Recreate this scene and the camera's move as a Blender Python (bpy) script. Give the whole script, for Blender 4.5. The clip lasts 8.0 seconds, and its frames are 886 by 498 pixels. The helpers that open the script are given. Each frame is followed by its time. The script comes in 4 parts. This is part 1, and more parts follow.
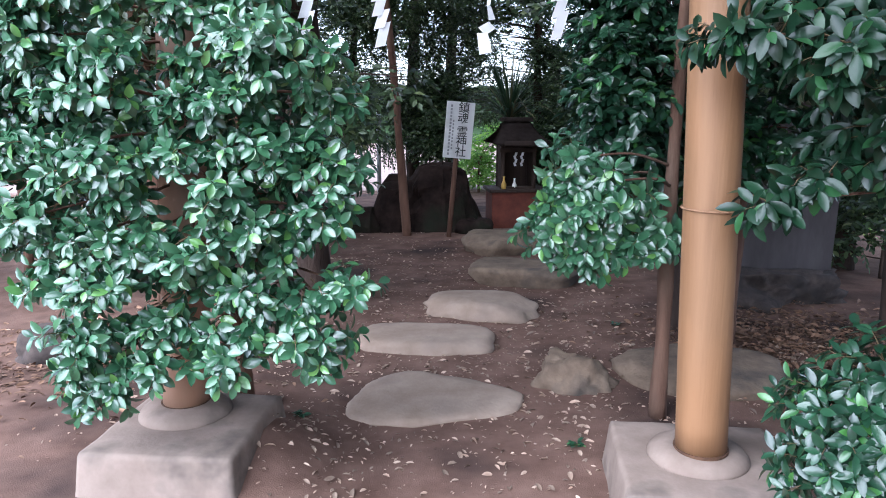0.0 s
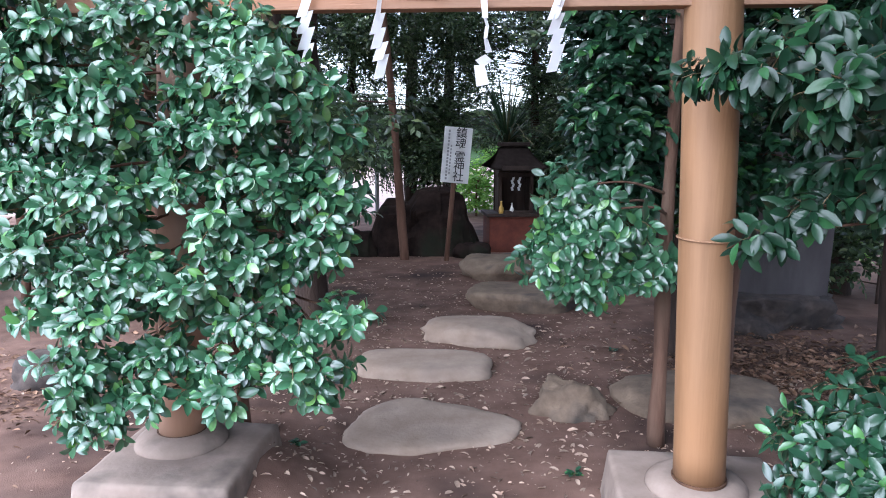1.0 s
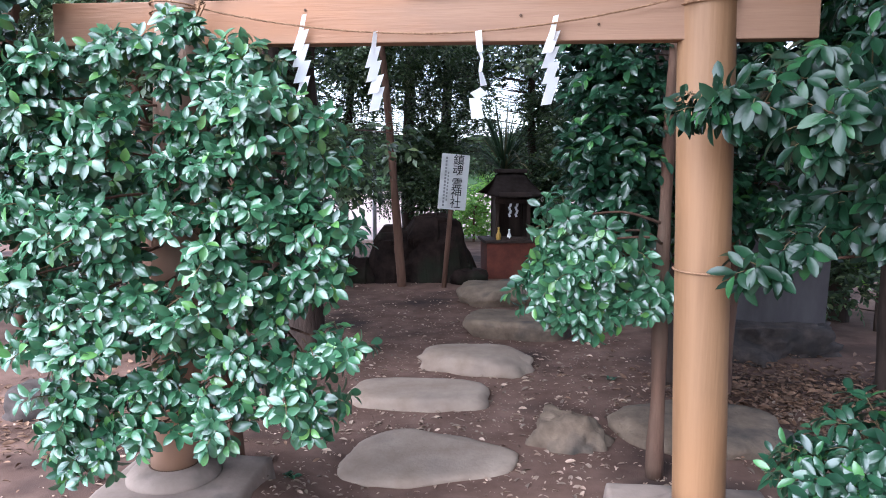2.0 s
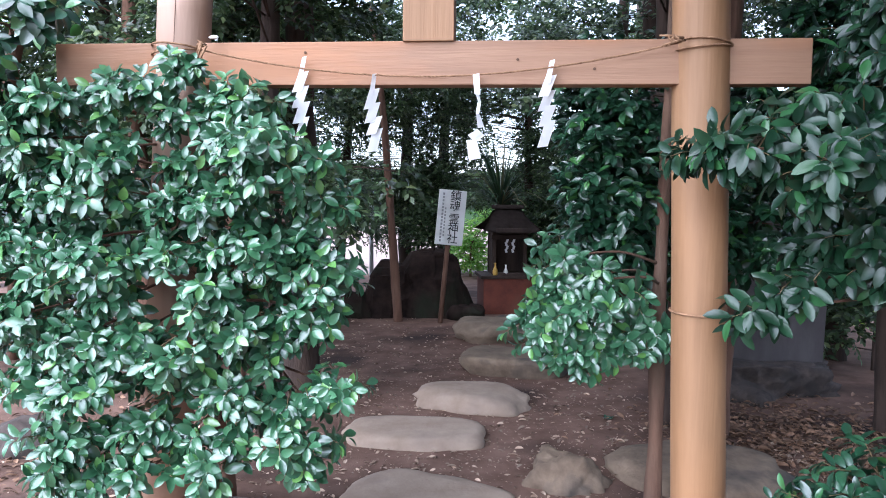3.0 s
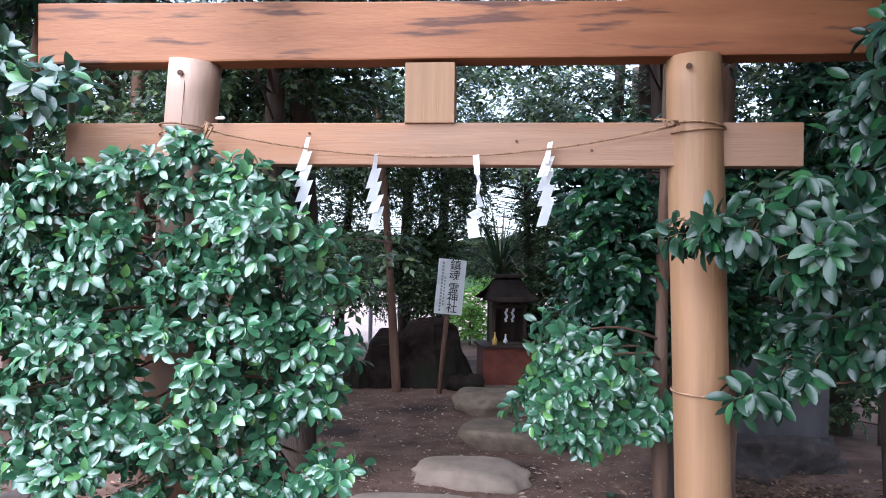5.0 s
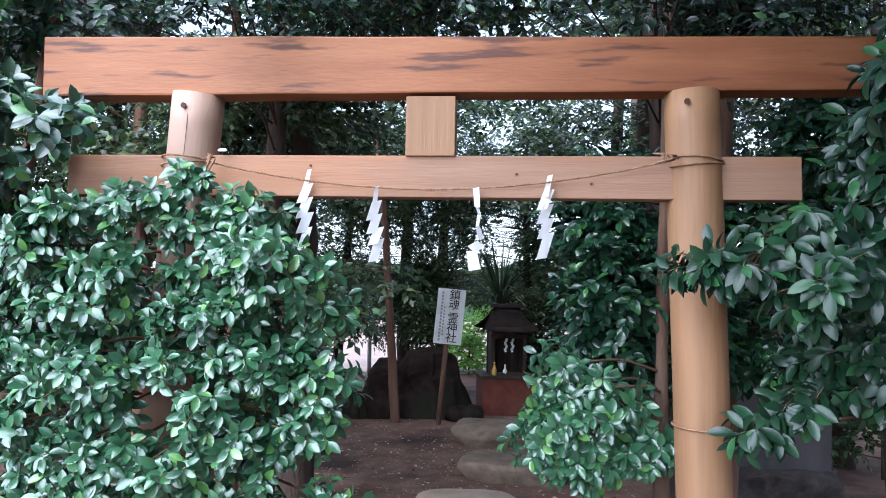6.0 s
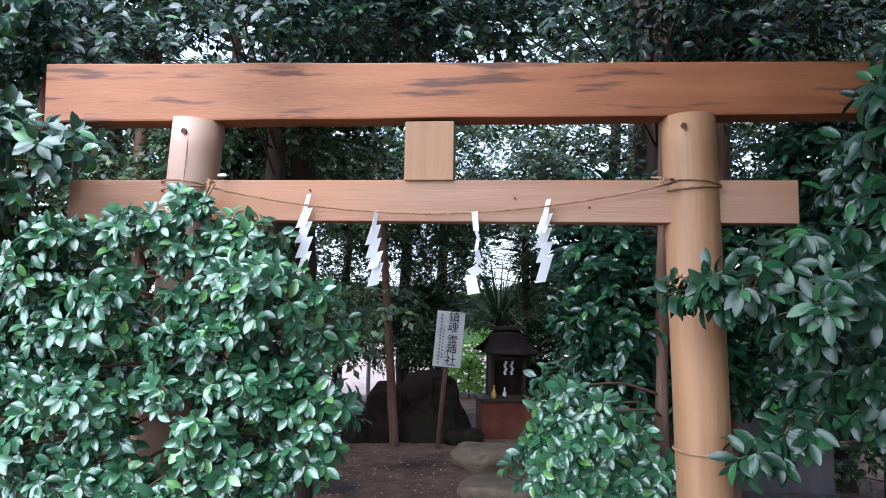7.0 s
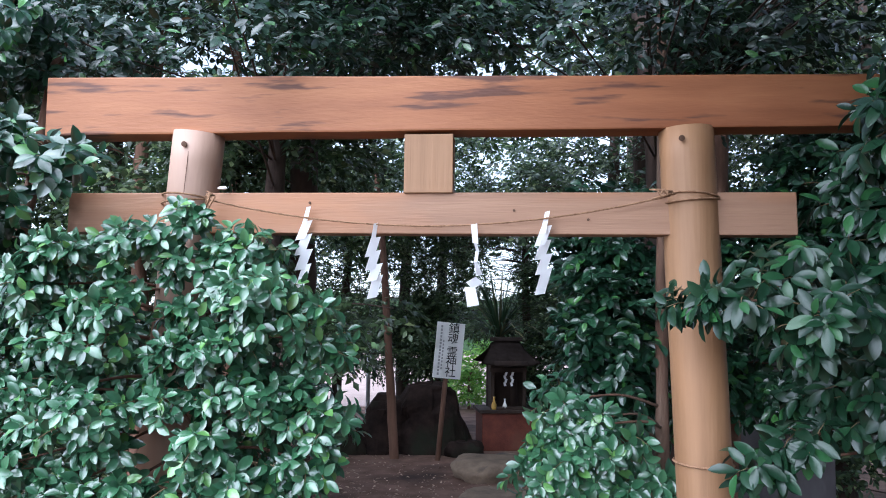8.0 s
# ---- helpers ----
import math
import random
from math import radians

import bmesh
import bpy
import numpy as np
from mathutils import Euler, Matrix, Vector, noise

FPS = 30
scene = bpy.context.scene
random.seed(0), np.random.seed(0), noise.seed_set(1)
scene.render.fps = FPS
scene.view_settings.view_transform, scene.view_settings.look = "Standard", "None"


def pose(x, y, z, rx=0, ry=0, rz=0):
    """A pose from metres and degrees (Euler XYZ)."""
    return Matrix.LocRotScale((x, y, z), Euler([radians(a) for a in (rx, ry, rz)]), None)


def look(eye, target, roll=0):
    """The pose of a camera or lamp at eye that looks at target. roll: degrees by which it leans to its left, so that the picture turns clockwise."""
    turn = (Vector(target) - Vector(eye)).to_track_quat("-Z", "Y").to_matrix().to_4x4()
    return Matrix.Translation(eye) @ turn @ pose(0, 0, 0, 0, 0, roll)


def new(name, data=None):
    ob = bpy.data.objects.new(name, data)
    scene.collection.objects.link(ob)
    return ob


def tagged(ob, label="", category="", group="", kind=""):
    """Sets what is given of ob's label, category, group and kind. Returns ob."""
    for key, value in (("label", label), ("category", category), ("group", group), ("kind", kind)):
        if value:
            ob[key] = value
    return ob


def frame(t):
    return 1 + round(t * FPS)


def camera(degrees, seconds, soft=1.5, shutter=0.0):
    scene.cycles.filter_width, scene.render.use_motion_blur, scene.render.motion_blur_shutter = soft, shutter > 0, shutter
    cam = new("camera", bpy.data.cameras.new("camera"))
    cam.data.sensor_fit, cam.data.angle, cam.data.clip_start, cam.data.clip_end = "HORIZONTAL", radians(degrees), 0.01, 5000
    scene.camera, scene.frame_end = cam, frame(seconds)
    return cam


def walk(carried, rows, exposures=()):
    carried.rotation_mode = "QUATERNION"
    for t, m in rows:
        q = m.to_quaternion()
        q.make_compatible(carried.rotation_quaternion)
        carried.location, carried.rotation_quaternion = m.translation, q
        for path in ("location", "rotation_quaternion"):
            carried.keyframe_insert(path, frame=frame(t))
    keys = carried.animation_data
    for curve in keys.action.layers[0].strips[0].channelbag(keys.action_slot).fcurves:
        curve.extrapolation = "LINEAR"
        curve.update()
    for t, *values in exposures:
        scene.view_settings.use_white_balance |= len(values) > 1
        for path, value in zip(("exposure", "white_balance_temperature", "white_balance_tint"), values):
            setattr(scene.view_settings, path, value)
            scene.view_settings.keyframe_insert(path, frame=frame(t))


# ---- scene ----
cam = camera(64.3, 8.0, soft=1.0)
PATH = [
    (0, (0.064, -0.036, 1.682), (0.166, 1.926, 1.308), 0.0),
    (0.5, (0.062, -0.045, 1.704), (0.166, 1.924, 1.368), 0.1),
    (1, (0.065, -0.044, 1.712), (0.174, 1.929, 1.4), 0.1),
    (2.5, (0.08, -0.028, 1.755), (0.2, 1.959, 1.557), 0.2),
    (3, (0.077, -0.031, 1.767), (0.201, 1.959, 1.618), 0.5),
    (3.5, (0.074, -0.032, 1.782), (0.201, 1.962, 1.682), 0.6),
    (4, (0.074, -0.031, 1.791), (0.199, 1.965, 1.738), 0.8),
    (4.5, (0.074, -0.037, 1.803), (0.198, 1.959, 1.796), 0.7),
    (6, (0.071, -0.045, 1.829), (0.195, 1.947, 1.947), 1.0),
    (6.5, (0.07, -0.049, 1.834), (0.195, 1.942, 1.986), 0.8),
    (7, (0.07, -0.051, 1.837), (0.196, 1.937, 2.017), 0.8),
    (7.5, (0.07, -0.055, 1.838), (0.196, 1.931, 2.04), 0.8),
    (8, (0.071, -0.057, 1.843), (0.197, 1.928, 2.053), 0.7),
]
walk(cam, [(t, look(eye, target, roll)) for t, eye, target, roll in PATH], exposures=[(0.0, 2.0, 5450, 14), (2.5, 2.1, 5450, 14), (4.5, 2.05, 5400, 13), (8.0, 1.8, 5400, 12)])

# ---- sky, sun, exposure ----
world = bpy.data.worlds.new("overcast_sky")
scene.world = world
world.use_nodes = True
sky = world.node_tree.nodes.new("ShaderNodeTexSky")
sky.sky_type, sky.sun_disc = "NISHITA", False
sky.sun_elevation, sky.sun_rotation = radians(48), radians(222)
sky.dust_density, sky.ozone_density = 1.5, 0.6
back = world.node_tree.nodes["Background"]
back.inputs[1].default_value = 0.13
cloud_veil = world.node_tree.nodes.new("ShaderNodeHueSaturation")
cloud_veil.inputs["Saturation"].default_value = 0.45
world.node_tree.links.new(sky.outputs[0], cloud_veil.inputs["Color"])
world.node_tree.links.new(cloud_veil.outputs[0], back.inputs[0])
sun_data = bpy.data.lights.new("sun", "SUN")
sun_data.energy, sun_data.angle, sun_data.color = 2.3, radians(80), (1.0, 0.99, 0.98)
sun = new("sun", sun_data)
sun.matrix_world = look((-9, -10, 15), (0, 3, 0))


# ---- materials ----
def nodes_of(name):
    m = bpy.data.materials.new(name)
    m.use_nodes = True
    t = m.node_tree
    return m, t.nodes, t.links, t.nodes["Principled BSDF"]


def surface(name, dark, light, scale=6.0, stretch=(1, 1, 1), rough=0.7, bump=0.3, fine=60.0, stain=None, stain_scale=1.2, stain_at=(0.52, 0.68), stain_stretch=None, vary=0.0, spec=0.4):
    """Two scales of noise between two colours, stains of a third one, relief from the fine grain."""
    m, n, l, p = nodes_of(name)
    tc = n.new("ShaderNodeTexCoord")
    mp = n.new("ShaderNodeMapping")
    mp.inputs["Scale"].default_value = stretch
    l.new(tc.outputs["Object"], mp.inputs[0])
    a = n.new("ShaderNodeTexNoise")
    a.inputs["Scale"].default_value, a.inputs["Detail"].default_value, a.inputs["Roughness"].default_value = scale, 6, 0.62
    l.new(mp.outputs[0], a.inputs["Vector"])
    ramp = n.new("ShaderNodeValToRGB")
    ramp.color_ramp.elements[0].position, ramp.color_ramp.elements[1].position = 0.32, 0.68
    ramp.color_ramp.elements[0].color, ramp.color_ramp.elements[1].color = (*dark, 1), (*light, 1)
    l.new(a.outputs[0], ramp.inputs[0])
    colour = ramp.outputs[0]
    if stain:
        b = n.new("ShaderNodeTexNoise")
        b.inputs["Scale"].default_value, b.inputs["Detail"].default_value = stain_scale, 4
        mb = n.new("ShaderNodeMapping")
        mb.inputs["Scale"].default_value = stain_stretch or stretch
        l.new(tc.outputs["Object"], mb.inputs[0])
        l.new(mb.outputs[0], b.inputs["Vector"])
        br = n.new("ShaderNodeMapRange")
        br.inputs[1].default_value, br.inputs[2].default_value = stain_at
        l.new(b.outputs[0], br.inputs[0])
        mix = n.new("ShaderNodeMix")
        mix.data_type = "RGBA"
        mix.inputs[7].default_value = (*stain, 1)
        l.new(br.outputs[0], mix.inputs[0])
        l.new(colour, mix.inputs[6])
        colour = mix.outputs[2]
    if vary:
        info = n.new("ShaderNodeObjectInfo")
        geo = n.new("ShaderNodeNewGeometry")
        add = n.new("ShaderNodeMath")
        l.new(info.outputs["Random"], add.inputs[0])
        l.new(geo.outputs["Random Per Island"], add.inputs[1])
        fr = n.new("ShaderNodeMath")
        fr.operation = "FRACT"
        l.new(add.outputs[0], fr.inputs[0])
        mr = n.new("ShaderNodeMapRange")
        mr.inputs[3].default_value, mr.inputs[4].default_value = 1 - vary, 1 + vary
        l.new(fr.outputs[0], mr.inputs[0])
        hsv = n.new("ShaderNodeHueSaturation")
        l.new(mr.outputs[0], hsv.inputs["Value"])
        l.new(colour, hsv.inputs["Color"])
        colour = hsv.outputs[0]
    l.new(colour, p.inputs["Base Color"])
    f = n.new("ShaderNodeTexNoise")
    f.inputs["Scale"].default_value, f.inputs["Detail"].default_value = fine, 5
    l.new(mp.outputs[0], f.inputs["Vector"])
    bp = n.new("ShaderNodeBump")
    bp.inputs["Strength"].default_value, bp.inputs["Distance"].default_value = bump, 0.01
    l.new(f.outputs[0], bp.inputs["Height"])
    l.new(bp.outputs[0], p.inputs["Normal"])
    p.inputs["Roughness"].default_value = rough
    p.inputs["Specular IOR Level"].default_value = spec
    return m


def leaf_surface(name, dark, light, bright_leaf, rough=0.26, coat=0.3, through_light=0.12, gloss=0.6, clear=0.25):
    """Glossy evergreen leaf: each leaf its own green, a few much brighter, as new growth or, in the forest leaf, as
    painted glints.
    """
    m, n, l, p = nodes_of(name)
    info, geo = n.new("ShaderNodeObjectInfo"), n.new("ShaderNodeNewGeometry")
    add, fr = n.new("ShaderNodeMath"), n.new("ShaderNodeMath")
    fr.operation = "FRACT"
    l.new(info.outputs["Random"], add.inputs[0])
    l.new(geo.outputs["Random Per Island"], add.inputs[1])
    l.new(add.outputs[0], fr.inputs[0])
    ramp = n.new("ShaderNodeValToRGB")
    e = ramp.color_ramp.elements
    e[0].position, e[1].position = 0.0, 0.88
    e[0].color, e[1].color = (*dark, 1), (*light, 1)
    y = e.new(0.97)
    y.color = (*bright_leaf, 1)
    l.new(fr.outputs[0], ramp.inputs[0])
    tc = n.new("ShaderNodeTexCoord")
    ns = n.new("ShaderNodeTexNoise")
    ns.inputs["Scale"].default_value, ns.inputs["Detail"].default_value = 45, 3
    l.new(tc.outputs["Object"], ns.inputs["Vector"])
    mr = n.new("ShaderNodeMapRange")
    mr.inputs[3].default_value, mr.inputs[4].default_value = 0.75, 1.25
    l.new(ns.outputs[0], mr.inputs[0])
    hsv = n.new("ShaderNodeHueSaturation")
    l.new(mr.outputs[0], hsv.inputs["Value"])
    l.new(ramp.outputs[0], hsv.inputs["Color"])
    l.new(hsv.outputs[0], p.inputs["Base Color"])
    rr = n.new("ShaderNodeMapRange")
    rr.inputs[3].default_value, rr.inputs[4].default_value = rough - 0.08, rough + 0.14
    l.new(ns.outputs[0], rr.inputs[0])
    l.new(rr.outputs[0], p.inputs["Roughness"])
    p.inputs["Coat Weight"].default_value, p.inputs["Coat Roughness"].default_value = coat, clear
    p.inputs["Coat IOR"].default_value = 1.52
    p.inputs["Specular IOR Level"].default_value = gloss
    bp = n.new("ShaderNodeBump")
    bp.inputs["Strength"].default_value, bp.inputs["Distance"].default_value = 0.15, 0.004
    l.new(ns.outputs[0], bp.inputs["Height"])
    l.new(bp.outputs[0], p.inputs["Normal"])
    tr = n.new("ShaderNodeBsdfTranslucent")
    l.new(hsv.outputs[0], tr.inputs["Color"])
    mx = n.new("ShaderNodeMixShader")
    mx.inputs[0].default_value = through_light
    out = n["Material Output"]
    l.new(p.outputs[0], mx.inputs[1])
    l.new(tr.outputs[0], mx.inputs[2])
    l.new(mx.outputs[0], out.inputs[0])
    return m


SOIL = surface("bare_soil", (0.100, 0.057, 0.042), (0.200, 0.123, 0.094), 3.0, rough=0.95, bump=0.4, fine=160, stain=(0.045, 0.03, 0.026), stain_scale=0.9, spec=0.15)
PILLAR = surface("pale_cedar", (0.200, 0.105, 0.048), (0.285, 0.159, 0.080), 11, (1, 1, 0.035), 0.6, 0.2, 90, (0.29, 0.150, 0.068), 3.0, (0.52, 0.80), (1, 1, 0.35))
BEAM = surface("red_cedar", (0.172, 0.055, 0.017), (0.295, 0.118, 0.046), 3.5, (0.22, 1, 1.6), 0.6, 0.15, 70, (0.085, 0.030, 0.014), 8, (0.56, 0.64), (0.30, 0.6, 2.6))
TIE = surface("pinkish_cedar", (0.195, 0.104, 0.060), (0.290, 0.166, 0.100), 6, (0.10, 1, 1.8), 0.6, 0.2, 70, (0.33, 0.145, 0.062), 2.2, (0.45, 0.72), (0.5, 1, 1.5))
PALE_PILLAR = surface("pinkish_pale_cedar", (0.30, 0.19, 0.135), (0.39, 0.262, 0.195), 5, (1, 1, 0.06), 0.6, 0.15, 70, (0.30, 0.16, 0.09), 2.0, (0.5, 0.75))
KNOT = surface("dark_knot", (0.05, 0.025, 0.015), (0.12, 0.06, 0.03), 20, rough=0.8)
ROPE = surface("straw_rope", (0.17, 0.09, 0.045), (0.33, 0.19, 0.105), 30, rough=0.9, bump=0.8, fine=150)
PAPER = surface("white_paper", (0.80, 0.80, 0.80), (0.88, 0.88, 0.88), 3, rough=0.75, bump=0.05)
CONCRETE = surface("weathered_concrete", (0.190, 0.140, 0.110), (0.290, 0.226, 0.184), 4, rough=0.9, bump=0.18, fine=55, stain=(0.085, 0.068, 0.056), stain_scale=3.2, stain_at=(0.5, 0.7))
PALE_STONE = surface("pale_stepping_stone", (0.220, 0.158, 0.116), (0.330, 0.254, 0.196), 3.5, rough=0.9, bump=0.3, fine=45, stain=(0.20, 0.15, 0.12), stain_scale=2.5, stain_at=(0.55, 0.75))
BROWN_STONE = surface("brown_stone", (0.100, 0.070, 0.048), (0.235, 0.170, 0.118), 4, rough=0.92, bump=0.7, fine=30, stain=(0.06, 0.05, 0.042), stain_scale=2.5)
DARK_ROCK = surface("dark_lava_rock", (0.010, 0.007, 0.006), (0.034, 0.022, 0.018), 5, rough=0.95, bump=1.0, fine=14, stain=(0.022, 0.024, 0.016), stain_scale=1.5, spec=0.08)
PITTED = surface("pitted_rock", (0.028, 0.022, 0.019), (0.085, 0.064, 0.055), 9, rough=0.95, bump=1.0, fine=12, stain=(0.03, 0.026, 0.024), stain_scale=4)
GREY_SLAB = surface("grey_slab_stone", (0.115, 0.10, 0.10), (0.175, 0.155, 0.155), 5, (1, 1, 0.3), 0.75, 0.35, 30, (0.09, 0.08, 0.085), 1.6)
BARK = surface("brown_bark", (0.080, 0.038, 0.024), (0.18, 0.098, 0.063), 9, (1, 1, 0.18), 0.9, 0.9, 40, (0.12, 0.08, 0.055), 3.0)
DARK_BARK = surface("dark_bark", (0.030, 0.020, 0.016), (0.075, 0.048, 0.036), 8, (1, 1, 0.2), 0.95, 1.0, 35)
TWIG = surface("twig_bark", (0.10, 0.07, 0.035), (0.20, 0.14, 0.07), 20, rough=0.8)
OLD_WOOD = surface("old_dark_wood", (0.022, 0.013, 0.010), (0.055, 0.034, 0.025), 7, (1, 1, 0.15), 0.8, 0.5, 60)
ROOF_WOOD = surface("roof_boards", (0.022, 0.016, 0.014), (0.055, 0.040, 0.035), 6, rough=0.85, bump=0.4, spec=0.15)
RED_PAINT = surface("faded_red_paint", (0.10, 0.026, 0.016), (0.17, 0.045, 0.026), 6, rough=0.75, bump=0.3, stain=(0.14, 0.05, 0.03), stain_scale=2)
SIGN_WHITE = surface("white_signboard", (0.62, 0.62, 0.60), (0.74, 0.74, 0.72), 4, rough=0.6, bump=0.08, stain=(0.5, 0.49, 0.46), stain_scale=3)
INK = surface("black_ink", (0.012, 0.012, 0.012), (0.03, 0.03, 0.03), 9, rough=0.7)
GREY_INK = surface("grey_ink", (0.22, 0.22, 0.22), (0.30, 0.30, 0.30), 9, rough=0.7)
BRASS = surface("yellow_brass", (0.5, 0.30, 0.06), (0.65, 0.42, 0.10), 9, rough=0.45)
CERAMIC = surface("white_ceramic", (0.72, 0.70, 0.66), (0.8, 0.78, 0.74), 9, rough=0.3, bump=0.02)
LITTER = surface("dry_leaf", (0.20, 0.125, 0.085), (0.44, 0.33, 0.25), 12, rough=0.75, bump=0.2, vary=0.55)
LITTER_BROWN = surface("brown_dry_leaf", (0.09, 0.048, 0.028), (0.25, 0.145, 0.09), 12, rough=0.75, bump=0.2, vary=0.5)
PALE_GROUND = surface("pale_gravel_yard", (0.26, 0.19, 0.165), (0.36, 0.275, 0.24), 2, rough=0.95, bump=0.5)
POLE_PAINT = surface("white_pole", (0.68, 0.70, 0.74), (0.8, 0.82, 0.86), 5, rough=0.5)
LEAF = leaf_surface("glossy_leaf", (0.022, 0.074, 0.035), (0.056, 0.160, 0.072), (0.11, 0.26, 0.06), 0.30, 0.65, 0.12, 0.6, 0.13)
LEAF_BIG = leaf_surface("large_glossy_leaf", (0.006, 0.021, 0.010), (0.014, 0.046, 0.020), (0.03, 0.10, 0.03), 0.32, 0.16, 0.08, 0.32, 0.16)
LEAF_DULL = leaf_surface("duller_leaf", (0.010, 0.036, 0.018), (0.024, 0.080, 0.036), (0.06, 0.18, 0.04), 0.30, 0.5, 0.08, 0.5, 0.15)
# light end of the range painted bright for backlit glints among the trees
LEAF_SHADE = leaf_surface("forest_leaf_with_glints", (0.014, 0.030, 0.012), (0.090, 0.145, 0.058), (0.26, 0.32, 0.14), 0.32, 0.4, 0.42)
# sunlight and backlight are put into this bright leaf colour
LEAF_PAINTED_SUN = leaf_surface("leaf_with_painted_sun", (0.10, 0.24, 0.03), (0.22, 0.42, 0.06), (0.4, 0.55, 0.10), 0.5, 0.0, 0.4)
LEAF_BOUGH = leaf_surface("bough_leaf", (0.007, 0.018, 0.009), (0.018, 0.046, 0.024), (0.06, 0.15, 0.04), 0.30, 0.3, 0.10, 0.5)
STRAP = leaf_surface("strap_leaf", (0.014, 0.036, 0.018), (0.035, 0.075, 0.032), (0.16, 0.14, 0.07), 0.4, 0.1, 0.15)


# ---- builders ----
def part(name, bm, material, parent=None, label="", smooth=False):
    """Links a bmesh as one mesh object, under parent if there is one."""
    me = bpy.data.meshes.new(name)
    bm.to_mesh(me)
    bm.free()
    me.materials.append(material)
    if smooth:
        me.shade_smooth()
    ob = new(name, me)
    if parent:
        ob.parent = parent
    if label:
        ob["label"] = label
    return ob


def thing(name, m, label, category, group=""):
    ob = new(name)
    ob.empty_display_size = 0.1
    ob.matrix_world = m
    return tagged(ob, label, category, group)


def add_box(bm, c, size, turn=None, bevel=0.0):
    r = bmesh.ops.create_cube(bm, size=1, matrix=Matrix.Translation(c) @ (turn or Matrix()) @ Matrix.Diagonal((*size, 1)))
    if bevel:
        edges = list({e for v in r["verts"] for e in v.link_edges})
        bmesh.ops.bevel(bm, geom=edges, offset=bevel, segments=2, affect="EDGES", profile=0.6)


def box_mesh(c, size, turn=None, bevel=0.0):
    bm = bmesh.new()
    add_box(bm, c, size, turn, bevel)
    return bm


def add_tube(bm, points, radii, sides=8, wobble=0.0, seed=0):
    """A tapered tube along points; its rings lie across the way."""
    pts = [Vector(p) for p in points]
    rings = []
    side = None
    for i, p in enumerate(pts):
        d = (pts[min(i + 1, len(pts) - 1)] - pts[max(i - 1, 0)]).normalized()
        if side is None:
            side = d.cross(Vector((0.31, 0.87, 0.2))).normalized()
        side = (side - d * side.dot(d)).normalized()
        up = d.cross(side)
        ring = []
        for k in range(sides):
            a = 2 * math.pi * k / sides
            q = side * math.cos(a) + up * math.sin(a)
            r = radii[i] * (1 + wobble * noise.noise(p * 3 + q * 1.4 + Vector((seed, 0, 0))))
            ring.append(bm.verts.new(p + q * r))
        rings.append(ring)
    for a, b in zip(rings, rings[1:]):
        for k in range(sides):
            bm.faces.new((a[k], a[(k + 1) % sides], b[(k + 1) % sides], b[k]))
    bm.faces.new(rings[0][::-1])
    bm.faces.new(rings[-1])


def tube_mesh(points, radii, sides=8, wobble=0.0, seed=0):
    bm = bmesh.new()
    add_tube(bm, points, radii, sides, wobble, seed)
    return bm


def lathe(profile, sides=32, c=(0, 0, 0)):
    bm = bmesh.new()
    rings = [[bm.verts.new((c[0] + r * math.cos(2 * math.pi * k / sides), c[1] + r * math.sin(2 * math.pi * k / sides), c[2] + z)) for k in range(sides)] for r, z in profile]
    for a, b in zip(rings, rings[1:]):
        for k in range(sides):
            bm.faces.new((a[k], a[(k + 1) % sides], b[(k + 1) % sides], b[k]))
    bm.faces.new(rings[0][::-1])
    bm.faces.new(rings[-1])
    return bm


def smooth_line(points, n=24):
    """Points along a Catmull-Rom line through the given ones."""
    p = [Vector(q) for q in points]
    p = [p[0] * 2 - p[1]] + p + [p[-1] * 2 - p[-2]]
    out = []
    for i in range(1, len(p) - 2):
        for k in range(n):
            t = k / n
            out.append(0.5 * ((2 * p[i]) + (p[i + 1] - p[i - 1]) * t + (2 * p[i - 1] - 5 * p[i] + 4 * p[i + 1] - p[i + 2]) * t * t + (3 * p[i] - p[i - 1] - 3 * p[i + 1] + p[i + 2]) * t ** 3))
    return out + [p[-2]]


def boulder_mesh(rx, ry, h, seed, rough=0.18, flat=0.0, power=2.6, detail=4, skew=0.0, under=0.0):
    """A stone: a bulged dome with a foot in the ground; flat levels its top, skew tapers it to one end."""
    bm = bmesh.new()
    bmesh.ops.create_icosphere(bm, subdivisions=detail, radius=1)
    off = Vector((seed * 7.3, seed * 3.1, seed))
    for v in bm.verts:
        d = v.co.normalized()
        k = (abs(d.x) ** power + abs(d.y) ** power + abs(d.z) ** power) ** (-1 / power)
        q = d * k
        q *= 1 + rough * noise.noise(d * 1.6 + off) + rough * 0.45 * noise.noise(d * 4 + off) + rough * 0.16 * noise.noise(d * 11 + off)
        z = q.z
        if flat and z > 1 - flat:
            z = 1 - flat + (z - 1 + flat) * 0.15
        q.y *= 1 - skew * q.x
        if under:
            k = 1 - under * max(0.0, 0.75 - z) / 0.75
            q.x, q.y = q.x * k, q.y * k
        v.co = (q.x * rx, q.y * ry, max(z, -0.5) * h)
    return bm


